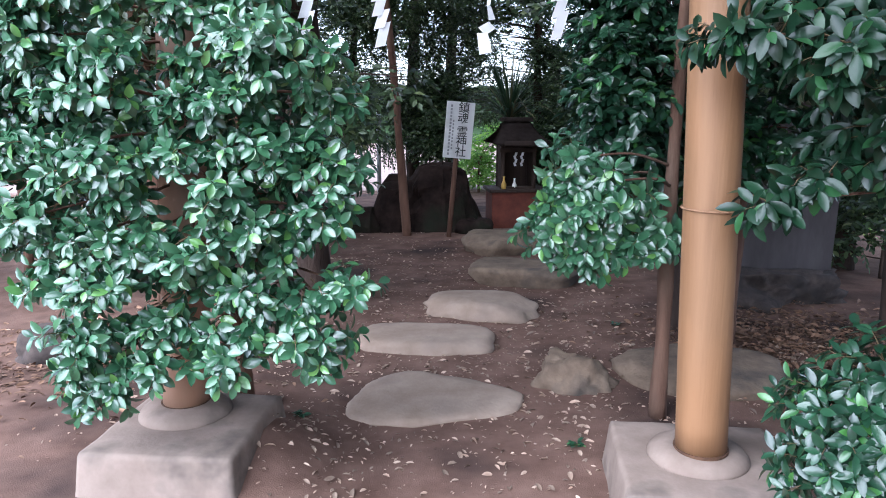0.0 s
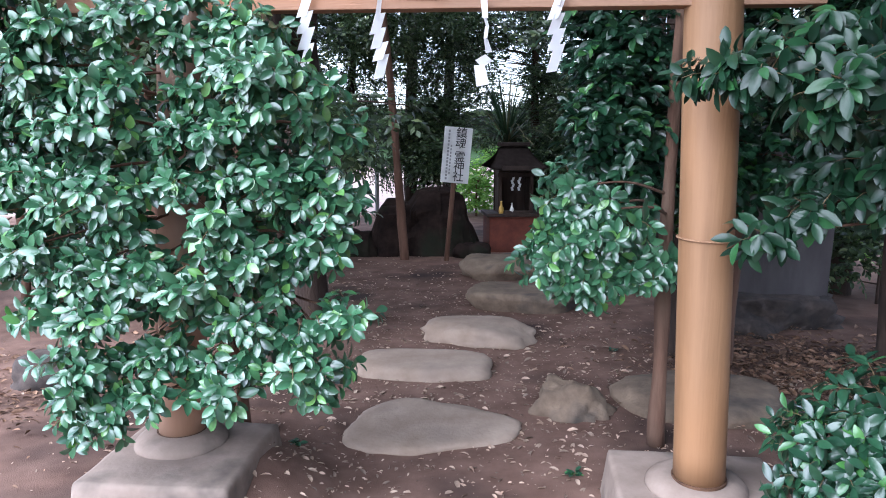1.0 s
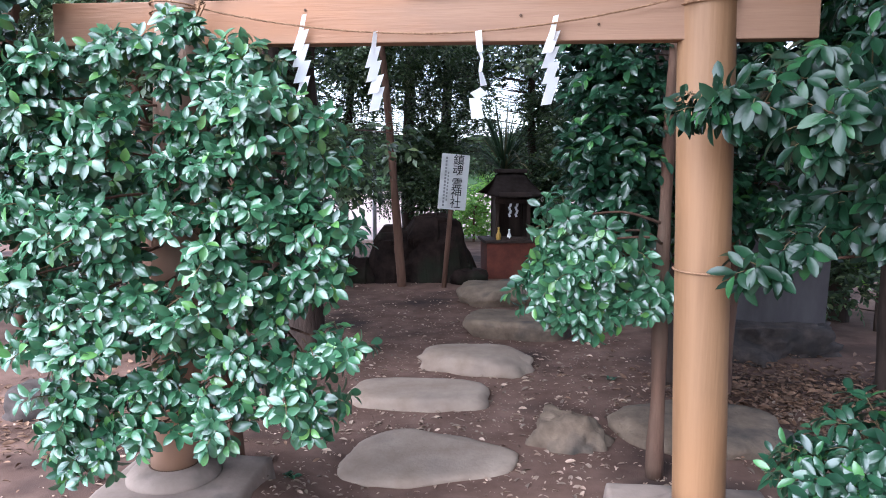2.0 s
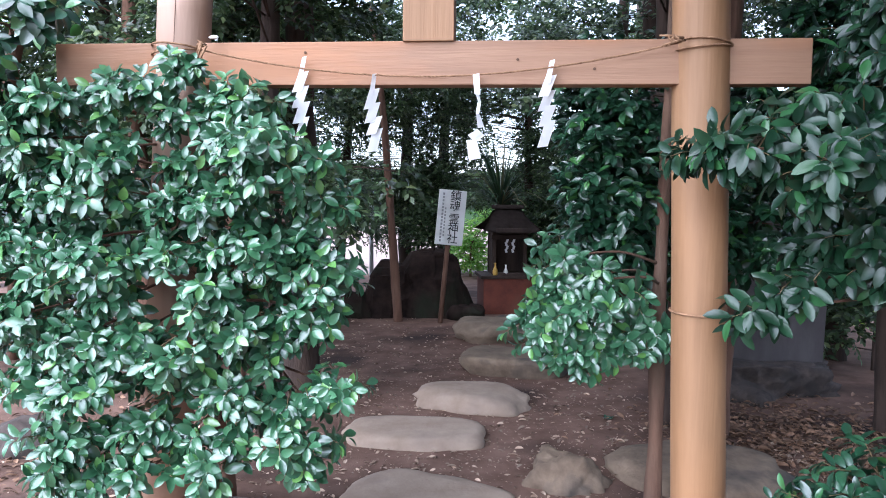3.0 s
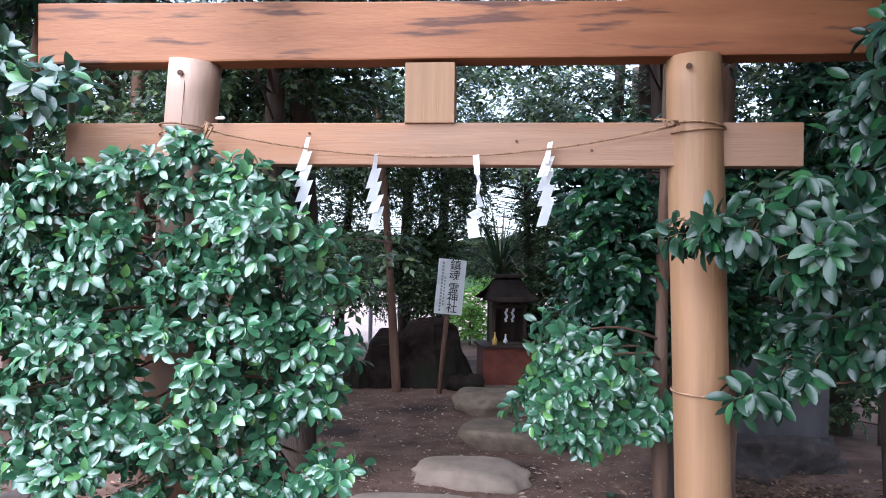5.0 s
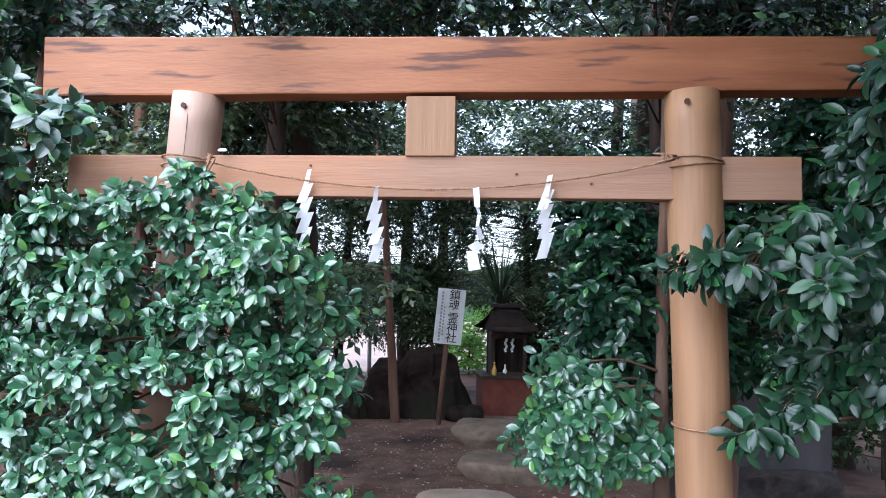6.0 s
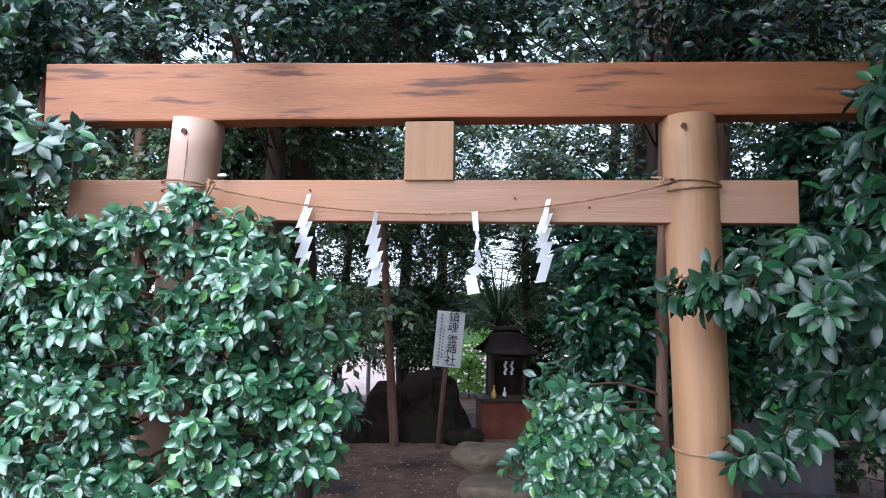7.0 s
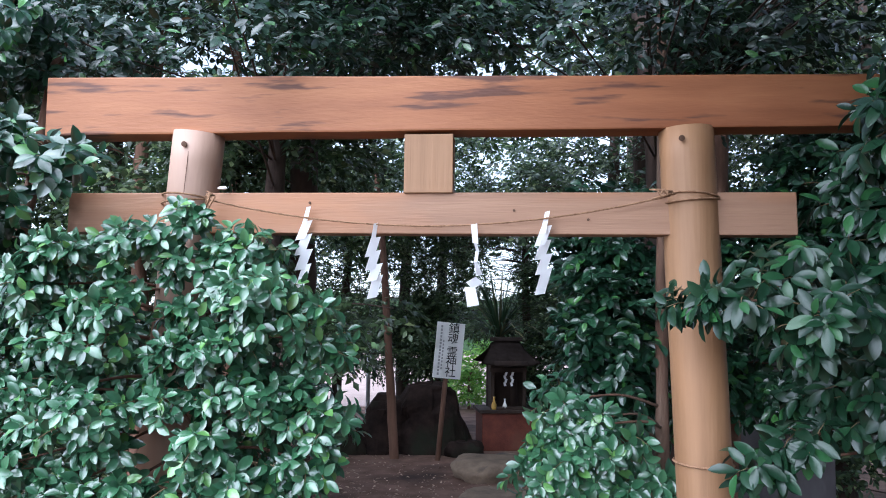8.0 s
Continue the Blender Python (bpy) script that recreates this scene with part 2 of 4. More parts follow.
# ---- leaves ----
def leaf_shape(stations, width, fold, curl):
    """Vertices and faces of one leaf of length 1 along x, folded along its midrib and curled down."""
    verts, rows, faces = [], [], []
    for s in stations:
        w = width * math.sin(math.pi * s ** 1.08) ** 0.7 if 0 < s < 1 else 0
        z = -curl * s * s
        if w == 0:
            rows.append([len(verts)])
            verts.append((s, 0, z))
        else:
            rows.append([len(verts), len(verts) + 1, len(verts) + 2])
            verts += [(s, -w / 2, z + fold * w), (s, 0, z), (s, w / 2, z + fold * w)]
    for a, b in zip(rows, rows[1:]):
        if len(a) == 1:
            faces += [(a[0], b[0], b[1]), (a[0], b[1], b[2])]
        elif len(b) == 1:
            faces += [(a[0], b[0], a[1]), (a[1], b[0], a[2])]
        else:
            faces += [(a[0], b[0], b[1], a[1]), (a[1], b[1], b[2], a[2])]
    return np.array(verts, float), faces


FINE_LEAF = leaf_shape((0, 0.14, 0.34, 0.58, 0.82, 1), 0.54, 0.20, 0.22)
LONG_LEAF = leaf_shape((0, 0.15, 0.36, 0.62, 0.85, 1), 0.44, 0.16, 0.24)
DRY_LEAF = leaf_shape((0, 0.18, 0.45, 0.75, 1), 0.40, 0.28, 0.22)
FAR_LEAF = leaf_shape((0, 0.5, 1), 0.52, 0.14, 0.14)
PLAIN_LEAF = leaf_shape((0, 0.35, 0.72, 1), 0.46, 0.14, 0.14)


def unit(a):
    return a / np.maximum(np.linalg.norm(a, axis=-1, keepdims=True), 1e-9)


def leaves_on(P, D, n, twig, size, rng, droop=0.4, spread=75.0, rise=1.0):
    """Leaves along twigs from P in directions D: places, directions, normals and sizes."""
    S = len(P)
    up = np.array((0, 0, 1.0))
    B = unit(np.cross(D, up) + rng.normal(0, 0.15, (S, 3)))
    s = ((np.arange(n) + 0.8) / n)[None, :] * np.ones((S, 1)) + rng.normal(0, 0.02, (S, n))
    sign = np.where(np.arange(n) % 2, 1.0, -1.0)[None, :] * np.ones((S, 1))
    ang = np.radians(spread * (1 - 0.55 * s) + rng.normal(0, 12, (S, n))) * sign
    ang[:, -1] *= 0.2
    pos = P[:, None] + D[:, None] * (s * twig)[..., None] - up * (0.18 * twig * s * s)[..., None]
    d = D[:, None] * np.cos(ang)[..., None] + B[:, None] * np.sin(ang)[..., None] - up * (droop * rng.uniform(-0.9, 1.7, (S, n)))[..., None]
    d = unit(d + rng.normal(0, 0.14, (S, n, 3)))
    nv = rise * up + 0.9 * D[:, None] + rng.normal(0, 0.42, (S, n, 3))
    nv = unit(nv - d * (nv * d).sum(-1, keepdims=True))
    z = size * rng.uniform(0.62, 1.15, (S, n))
    return pos.reshape(-1, 3), d.reshape(-1, 3), nv.reshape(-1, 3), z.reshape(-1)


def whorls_on(P, D, n, twig, size, rng, droop=0.1):
    """Leaves in a spiral round the end of each twig, their upper faces turned along the twig."""
    S = len(P)
    up = np.array((0, 0, 1.0))
    U = unit(np.cross(D, up) + rng.normal(0, 0.05, (S, 3)))
    W = np.cross(D, U)
    s = np.linspace(0.3, 1, n)[None, :] * np.ones((S, 1))
    phi = 2.4 * np.arange(n)[None, :] + rng.uniform(0, 6.28, (S, 1)) + rng.normal(0, 0.25, (S, n))
    ang = np.radians(96 - 50 * s + rng.normal(0, 11, (S, n)))
    radial = U[:, None] * np.cos(phi)[..., None] + W[:, None] * np.sin(phi)[..., None]
    d = D[:, None] * np.cos(ang)[..., None] + radial * np.sin(ang)[..., None]
    d = unit(d - up * (droop * rng.uniform(0.3, 1.7, (S, n)))[..., None])
    nv = D[:, None] + 0.45 * up + rng.normal(0, 0.24, (S, n, 3))
    nv = unit(nv - d * (nv * d).sum(-1, keepdims=True))
    pos = P[:, None] + D[:, None] * (s * twig)[..., None] - up * (0.18 * twig * s * s)[..., None] + d * 0.008
    z = size * rng.uniform(0.72, 1.15, (S, n)) * (1.08 - 0.3 * s)
    return pos.reshape(-1, 3), d.reshape(-1, 3), nv.reshape(-1, 3), z.reshape(-1)


def leaf_mesh(name, shape, L, material):
    """All the leaves of L joined into one mesh."""
    pos, d, nv, z = L
    V, F = shape
    side = np.cross(nv, d)
    co = pos[:, None] + z[:, None, None] * (V[None, :, 0:1] * d[:, None] + V[None, :, 1:2] * side[:, None] + V[None, :, 2:3] * nv[:, None])
    me = bpy.data.meshes.new(name)
    n, k = len(pos), len(V)
    loops = np.concatenate([np.array(f) for f in F])
    sizes = np.array([len(f) for f in F])
    me.vertices.add(n * k)
    me.vertices.foreach_set("co", co.reshape(-1))
    allloops = (np.arange(n)[:, None] * k + loops[None]).reshape(-1)
    allsizes = np.tile(sizes, n)
    me.loops.add(len(allloops))
    me.loops.foreach_set("vertex_index", allloops)
    me.polygons.add(len(allsizes))
    me.polygons.foreach_set("loop_start", np.concatenate([[0], np.cumsum(allsizes)[:-1]]))
    me.polygons.foreach_set("loop_total", allsizes)
    me.update(calc_edges=True)
    me.materials.append(material)
    me.shade_smooth()
    return me


def single_leaf(shape, material, name="leaf"):
    me = bpy.data.meshes.new(name)
    me.from_pydata([tuple(v) for v in shape[0]], [], shape[1])
    me.materials.append(material)
    me.shade_smooth()
    return me


def pick(L, mask):
    return tuple(a[mask] for a in L)


def join(*Ls):
    return tuple(np.concatenate(a) for a in zip(*Ls))


def fill(clumps, count, rng, out_from=None, shell=0.5, lift=0.0, face=(0, 0, 0), margin=0.0):
    """Twig starts and ways in clumps (x, y, z, rx, ry, rz), shared out by size; the twigs point out of the clump and away from out_from."""
    w = np.array([((c[3] + margin) * (c[5] + margin)) for c in clumps])
    share = np.maximum(6, np.round(count * w / w.sum()).astype(int))
    Ps, Ds = [], []
    for c, k in zip(clumps, share):
        u = unit(rng.normal(0, 1, (k, 3)))
        r = rng.uniform(shell, 1, (k, 1)) ** 0.6
        P = np.array(c[:3]) + u * r * np.array(c[3:6])
        D = u * np.array((1, 1, 0.5)) + rng.normal(0, 0.35, (k, 3)) + np.array(face)
        if out_from is not None:
            o = P - np.array(out_from)
            o[:, 2] *= 0.2
            D = D + 0.7 * unit(o)
        D[:, 2] += lift
        Ps.append(P)
        Ds.append(unit(D))
    return np.concatenate(Ps), np.concatenate(Ds)


PILLARS = (((-1.0, 3.2, 0.3), (-0.80, 2.98, 2.65)), ((1.31, 2.745, 0.25), (1.235, 2.67, 2.65)))


def clear_of_gate(L):
    """Keeps the leaves that touch neither pillars nor beams."""
    pos = L[0] + L[1] * L[3][:, None] * 0.5
    ok = np.ones(len(pos), bool)
    for a, b in PILLARS:
        t = np.clip((pos[:, 2] - a[2]) / (b[2] - a[2]), 0, 1)
        x, y = a[0] + (b[0] - a[0]) * t, a[1] + (b[1] - a[1]) * t
        ok &= np.hypot(pos[:, 0] - x, pos[:, 1] - y) > 0.16
    v = (pos[:, 0] - GATE[0]) * math.sin(radians(9)) + (pos[:, 1] - GATE[1]) * math.cos(radians(9))
    inside = (np.abs(pos[:, 0]) < 1.9) & (((np.abs(v) < 0.2) & (pos[:, 2] > 2.57) & (pos[:, 2] < 2.9)) | ((np.abs(v) < 0.1) & (pos[:, 2] > 2.15) & (pos[:, 2] < 2.42)))
    return ok & ~inside & (pos[:, 2] > 0.1)


GATE = (0.22, 2.83, 0.0)


def twig_mesh(P, D, twig, thick):
    bm = bmesh.new()
    for p, d in zip(P, D):
        p, d = Vector(p), Vector(d)
        drop = Vector((0, 0, -0.18 * twig))
        add_tube(bm, [p - d * 0.06, p + d * twig * 0.5 + drop * 0.25, p + d * twig + drop], [thick, thick * 0.7, thick * 0.35], 4)
    return bm


def bush(name, label, stem, limbs, clumps, count, n, twig, size, shape, material, seed, bark, singles=300, stem_r=0.03, droop=0.4, lift=0.0, face=(0, 0, 0), category="bush", spread=75.0, shell=0.35, twigs=True, rise=1.0, whorl=False):
    """A leafy bush or low tree: stems, limbs to its clumps, twigs, single leaves nearest the path and the joined rest."""
    rng = np.random.default_rng(seed)
    ob = thing(name, Matrix.Translation(stem[0]), label, category)
    inv = Matrix.Translation(stem[0]).inverted()

    def own(o):
        o.parent = ob
        o.matrix_parent_inverse = inv
        return o

    own(part("trunk", tube_mesh(smooth_line(stem, 8), list(np.linspace(stem_r, stem_r * 0.55, (len(stem) - 1) * 8 + 1)), 10, 0.25, seed), bark, None, "", True))
    top = [Vector(p) for p in smooth_line(stem, 8)]
    for c in (clumps if limbs else ()):
        e = Vector(c[:3])
        a = min(top, key=lambda p: (p - e).length + 0.6 * max(0, p.z - e.z))
        mid = (a + e) / 2 + Vector((rng.normal(0, 0.04), rng.normal(0, 0.04), 0.05))
        own(part("branch", tube_mesh(smooth_line([a, mid, e], 5), list(np.linspace(min(stem_r * 0.4, 0.009), 0.004, 11)), 6, 0.2, seed), bark, None, "", True))
    P, D = fill(clumps, count, rng, stem[-1], shell, lift, face, 0.05 if whorl else 0.0)
    L = whorls_on(P, D, n, twig, size, rng, droop) if whorl else leaves_on(P, D, n, twig, size, rng, droop, spread, rise)
    L = pick(L, clear_of_gate(L))
    if twigs:
        keep = clear_of_gate((P, D, D, np.full(len(P), twig))) & clear_of_gate((P, D, D, np.full(len(P), twig * 2.2)))
        own(tagged(part("twig_tangle", twig_mesh(P[keep], D[keep], twig, 0.0028), TWIG), kind="stuff"))
    order = np.argsort(L[0][:, 1])
    near, rest = order[:singles], order[singles:]
    own(tagged(new("foliage", leaf_mesh("foliage", shape, pick(L, rest), material)), kind="stuff"))
    if singles:
        one = single_leaf(shape, material)
        for p, d, nv, z in zip(*pick(L, near)):
            o = own(new("leaf", one))
            s = np.cross(nv, d)
            o.matrix_world = Matrix(((d[0] * z, s[0] * z, nv[0] * z, p[0]), (d[1] * z, s[1] * z, nv[1] * z, p[1]), (d[2] * z, s[2] * z, nv[2] * z, p[2]), (0, 0, 0, 1)))
    return ob


# ---- ground ----
def ground_height(x, y):
    z = 0.09 * max(0.0, min(1.0, (-x - 0.35) / 0.5)) * max(0.0, min(1.0, (5.0 - y) / 1.5))
    z += 0.20 * math.exp(-((x + 0.58) / 0.20) ** 2 - ((y - 3.15) / 0.40) ** 2)
    z += 0.012 * noise.noise(Vector((x * 1.3, y * 1.3, 0))) + 0.006 * noise.noise(Vector((x * 5, y * 5, 3)))
    if abs(x) < 6 and y < 14:
        z += 0.003 * noise.noise(Vector((x * 17, y * 17, 5)))
    return z


def build_ground():
    u = np.linspace(-1, 1, 221)
    xs = 1.0 * np.sinh(u * 6.6) / np.sinh(6.6) * 600 + u * 6
    ys = xs + 4.5
    me = bpy.data.meshes.new("ground")
    verts = [(x, y, ground_height(x, y)) for y in ys for x in xs]
    n = len(u)
    me.from_pydata(verts, [], [(j * n + i, j * n + i + 1, j * n + n + i + 1, j * n + n + i) for j in range(n - 1) for i in range(n - 1)])
    me.materials.append(SOIL)
    me.shade_smooth()
    tagged(new("ground", me), "bare dark brown soil under the trees", "ground", kind="structure")
    bm = box_mesh((0, 40.0, 0.0), (96, 49, 0.1), None, 0.02)
    tagged(part("yard", bm, PALE_GROUND), "pale pinkish gravel yard beyond the trees", "yard", kind="structure")


build_ground()


# ---- the gate ----
TURN = -9.0


def gate_axis(z):
    """How far along the gate the pillars stand at height z."""
    k = (z - 0.3) / 2.35
    return -1.263 + 0.233 * k, 1.098 - 0.080 * k


def build_gate():
    g = thing("torii_gate", pose(*GATE, 0, 0, TURN), "unpainted reddish cedar shrine gate on two pale round pillars", "gate")
    for i in (0, 1):
        z0, z1 = (0.34, 2.645) if i == 0 else (0.28, 2.635)
        zs = [z0 + (z1 - z0) * k / 18 for k in range(19)]
        shift = 0.175 if i == 0 else 0.06
        bm = bmesh.new()
        add_tube(bm, [(gate_axis(z)[i], shift * (1 - (z - z0) / (z1 - z0)), z) for z in zs], [0.106 + 0.002 * (z - z0) / (z1 - z0) for z in zs], 40, 0.02, i * 5 + 2)
        p = part("pillar", bm, PILLAR if i else PALE_PILLAR, g, "round yellowish cedar pillar" if i else "round pinkish pale cedar pillar", True)
        part("pillar_foot_ring", lathe([(0.114, -0.012), (0.114, 0.004)], 32, (gate_axis(z0)[i], shift, z0 + 0.002)), KNOT, p, "thin dark ring at the pillar foot")
        kx = gate_axis(2.58)[i] - (0.008 if i == 0 else 0.045)
        part("peg", lathe([(0.011, 0), (0.012, 0.008), (0.004, 0.009)], 14), KNOT, p, "dark round peg hole").matrix_local = pose(kx, -0.105, 2.575, 100, 0, 0)
        for cz, ch, cu in ((2.5, 0.26, 0.012), (1.75, 0.5, -0.04)) if i == 0 else ():
            f = (cz - z0) / (z1 - z0)
            part("crack", box_mesh((0, 0, 0), (0.0022, 0.002, ch), None, 0), KNOT, p, "thin drying crack").matrix_local = pose(gate_axis(cz)[i] + cu, shift * (1 - f) - math.sqrt(0.1108 ** 2 - cu * cu), cz, 0, 3.5 if i == 0 else -2, 0)
    # top beam: long, deep front face, ends cut aslant
    bm = bmesh.new()
    add_box(bm, (0.035, 0.0, 2.746), (3.44, 0.13, 0.232), None, 0.008)
    for v in bm.verts:
        out = (v.co.z - 2.746) / 0.232
        if abs(v.co.x - 0.03) > 1.6:
            v.co.x += math.copysign(0.035 * out, v.co.x)
        v.co.z -= 0.016 * v.co.x * (0.5 + out)
        v.co.y *= 1 + 0.10 * out
    bmesh.ops.subdivide_edges(bm, edges=[e for e in bm.edges if e.calc_length() > 2], cuts=40, use_grid_fill=True)
    for v in bm.verts:
        v.co.z += 0.004 * noise.noise(Vector((v.co.x * 2.2, v.co.z, 1)))
        v.co.y += 0.003 * noise.noise(Vector((v.co.x * 3.2, v.co.z * 4, 7)))
    part("top_beam", bm, BEAM, g, "heavy reddish cedar lintel with dark streaks")
    bm = bmesh.new()
    add_box(bm, (-0.078, 0.0, 2.291), (3.005, 0.085, 0.171), None, 0.005)
    for v in bm.verts:
        v.co.z -= 0.004 * v.co.x
    tie = part("tie_beam", bm, TIE, g, "planed pinkish cedar tie beam through the pillars")
    part("strut", box_mesh((-0.025, 0.0, 2.496), (0.202, 0.11, 0.246), None, 0.004), PILLAR, g, "short upright block between the beams")
    for x, z in ((-0.52, 2.335), (0.325, 2.30), (0.62, 2.262)):
        part("peg", lathe([(0.005, 0), (0.0055, 0.004), (0.002, 0.005)], 12), KNOT, tie, "small dark knot").matrix_local = pose(x, -0.043, z, 90, 0, 0)
    # low twine ring on one pillar
    u = gate_axis(1.33)[1]
    ring = [(u + 0.112 * math.cos(a), 0.033 + 0.112 * math.sin(a), 1.315 + 0.012 * math.sin(a) + 0.010 * math.cos(a + 1.9)) for a in np.linspace(0, 2 * math.pi, 49)]
    part("twine_ring", tube_mesh(ring, [0.0045] * 49, 6), ROPE, p, "thin twine tied round the pillar")


build_gate()


def at_gate(u, v, z):
    return (pose(*GATE, 0, 0, TURN) @ Vector((u, v, z)))


def build_rope():
    r = thing("straw_rope", pose(*GATE, 0, 0, TURN), "thin straw rope looped round both pillars and sagging between them", "rope")
    sag = lambda u: 2.235 + 0.125 * ((u + 0.02) / 1.0) ** 2
    bm = bmesh.new()
    for ph in (0, math.pi):
        line = [(u, -0.105 + 0.045 * (1 - abs(u) / 0.93) + 0.0018 * math.sin(u * 200 + ph), sag(u) + 0.0018 * math.cos(u * 200 + ph)) for u in np.linspace(-0.93, 0.93, 420)]
        add_tube(bm, line, [0.0026] * len(line), 5)
    part("strand", bm, ROPE, r, "", True)
    for i, zc in ((0, 2.345), (1, 2.34)):
        for k, (dz, tilt) in enumerate(((0.0, 0.006), (0.016, -0.007))):
            cx = gate_axis(zc)[i]
            ring = [(cx + 0.1135 * math.cos(a), 0.1135 * math.sin(a) + 0.005, zc + dz + tilt * math.sin(a * 1.0 + 0.4) + tilt * math.cos(a)) for a in np.linspace(0, 2 * math.pi, 41)]
            part("loop", tube_mesh(ring, [0.0042] * 41, 6), ROPE, r, "", True)
        kx = -0.93 if i == 0 else 0.93
        bm = bmesh.new()
        for q in range(5):
            add_tube(bm, [(kx + 0.012 * math.cos(q), -0.11, 2.352 + 0.012 * math.sin(q)), (kx - 0.03 * (1 if i else -0.6) + 0.015 * math.cos(q * 2), -0.122, 2.352 + 0.014 * math.sin(q * 2)), (kx - 0.07 * (1 if i else 0.1) * (0.4 + 0.2 * q), -0.12, 2.352 + 0.02 * math.cos(q * 3) - (0 if i else 0.02 * q))], [0.005, 0.006, 0.003], 5)
        part("knot", bm, ROPE, r, "frayed straw knot", True)
        if i == 0:
            scrap = boulder_mesh(0.018, 0.010, 0.009, 61, rough=0.4, detail=2)
            part("paper_scrap", scrap, PAPER, r, "crumpled white paper end", True).matrix_local = pose(-0.885, -0.075, 2.392)
    return sag


SAG = build_rope()


def build_paper(u, drop, size, lean, turn, kinked, seed):
    """A zigzag streamer: stepped strips, each hinged to the last one."""
    rng = random.Random(seed)
    top = SAG(u) + 0.012 - drop
    bm = bmesh.new()
    w, h = 0.031, 0.082 * size
    # a narrow tongue over the rope, then the offset strips
    quads = [((-0.010, 0.014), (0.008, 0.018), (-0.006, -0.072), (-0.026, -0.066))]
    if kinked:
        quads = [((-0.011, 0.0), (0.011, 0.003), (0.016, -0.078), (-0.003, -0.074)), ((-0.001, -0.072), (0.015, -0.076), (0.024, -0.108), (0.012, -0.110)),
                 ((0.010, -0.105), (0.023, -0.104), (0.016, -0.150), (0.004, -0.152)), ((0.004, -0.148), (0.022, -0.152), (0.040, -0.200), (0.012, -0.205)),
                 ((-0.028, -0.232), (0.014, -0.208), (0.044, -0.232), (0.0, -0.260)), ((-0.028, -0.250), (0.008, -0.250), (0.026, -0.322), (-0.017, -0.330))]
    else:
        x, z = -0.012, -0.050
        for k in range(4):
            hh = h * (0.95 + 0.15 * rng.random()) * (1.15 if k == 3 else 0.85)
            quads.append(((x - w * 0.35, z + 0.004), (x + w, z + 0.012), (x + w - 0.026, z - hh), (x - w * 0.35 - 0.026, z - hh - 0.008)))
            z -= hh * 0.82
            x += 0.006 if k % 2 else 0.001
    for k, q in enumerate(quads):
        yy = 0.004 * k
        tilt = (rng.random() - 0.5) * (0.03 if kinked else 0.015)
        vs = [bm.verts.new((px, yy + tilt * (1 if j in (1, 2) else -1), pz)) for j, (px, pz) in enumerate(q)]
        bm.faces.new(vs)
    bmesh.ops.solidify(bm, geom=bm.faces[:], thickness=0.0012)
    p = part("paper_streamer", bm, PAPER)
    p.matrix_world = Matrix.Translation(at_gate(u, -0.075, top)) @ pose(0, 0, 0, 0, lean, turn)
    return tagged(p, "twisted white zigzag paper streamer tied to the rope" if kinked else "white zigzag folded paper streamer hanging from the rope", "streamer", "paper streamers on the rope")


for u, drop, size, lean, turn, kinked, sd in ((-0.515, -0.02, 1.0, 3, -12, False, 1), (-0.232, 0.024, 0.86, -2, 8, False, 2), (0.165, 0.012, 1.0, 0, 8, True, 3), (0.458, 0.0, 1.0, 2, -5, False, 4)):
    build_paper(u, drop, size, lean, turn, kinked, sd)


def build_footing(x, y, z0, z1, turn, sx, sy, label, px, py):
    f = thing("stone_footing", pose(x, y, z0, 0, 0, turn), label, "footing", "footings of the gate")
    h = z1 - z0
    bm = bmesh.new()
    add_box(bm, (0, 0, h / 2 - 0.06), (sx, sy, h + 0.12), None, 0.022)
    bmesh.ops.subdivide_edges(bm, edges=[e for e in bm.edges if e.calc_length() > 0.2], cuts=10, use_grid_fill=True)
    for v in bm.verts:
        k = (h - v.co.z) * 0.10
        v.co.x += math.copysign(k, v.co.x) + 0.006 * noise.noise(v.co * 7)
        v.co.y += math.copysign(k, v.co.y) + 0.006 * noise.noise(v.co * 7 + Vector((9, 0, 0)))
        v.co.z += 0.005 * noise.noise(v.co * 6 + Vector((0, 5, 0)))
    part("block", bm, CONCRETE, f, "", True)
    q = pose(x, y, z0, 0, 0, turn).inverted() @ Vector((px, py, z1))
    part("round_plinth", lathe([(0.215, -0.01), (0.212, 0.012), (0.195, 0.034), (0.160, 0.052), (0.116, 0.06)], 40, tuple(q)), CONCRETE, f, "low domed round plinth", True)


build_footing(1.335, 2.735, 0.0, 0.22, -10, 0.72, 0.72, "square grey concrete footing under the gate's bare pillar", 1.32, 2.755)
build_footing(-0.955, 3.09, 0.08, 0.285, -8, 0.67, 0.70, "square grey concrete footing under the leaf-covered pillar", -1.0, 3.2)


# ---- stones ----
def stone(name, x, y, z, rx, ry, h, turn, seed, mat, label, category="stone", group="", **kw):
    p = part(name, boulder_mesh(rx, ry, h, seed, **kw), mat, None, "", True)
    p.matrix_world = pose(x, y, z, 0, 0, turn)
    return tagged(p, label, category, group)


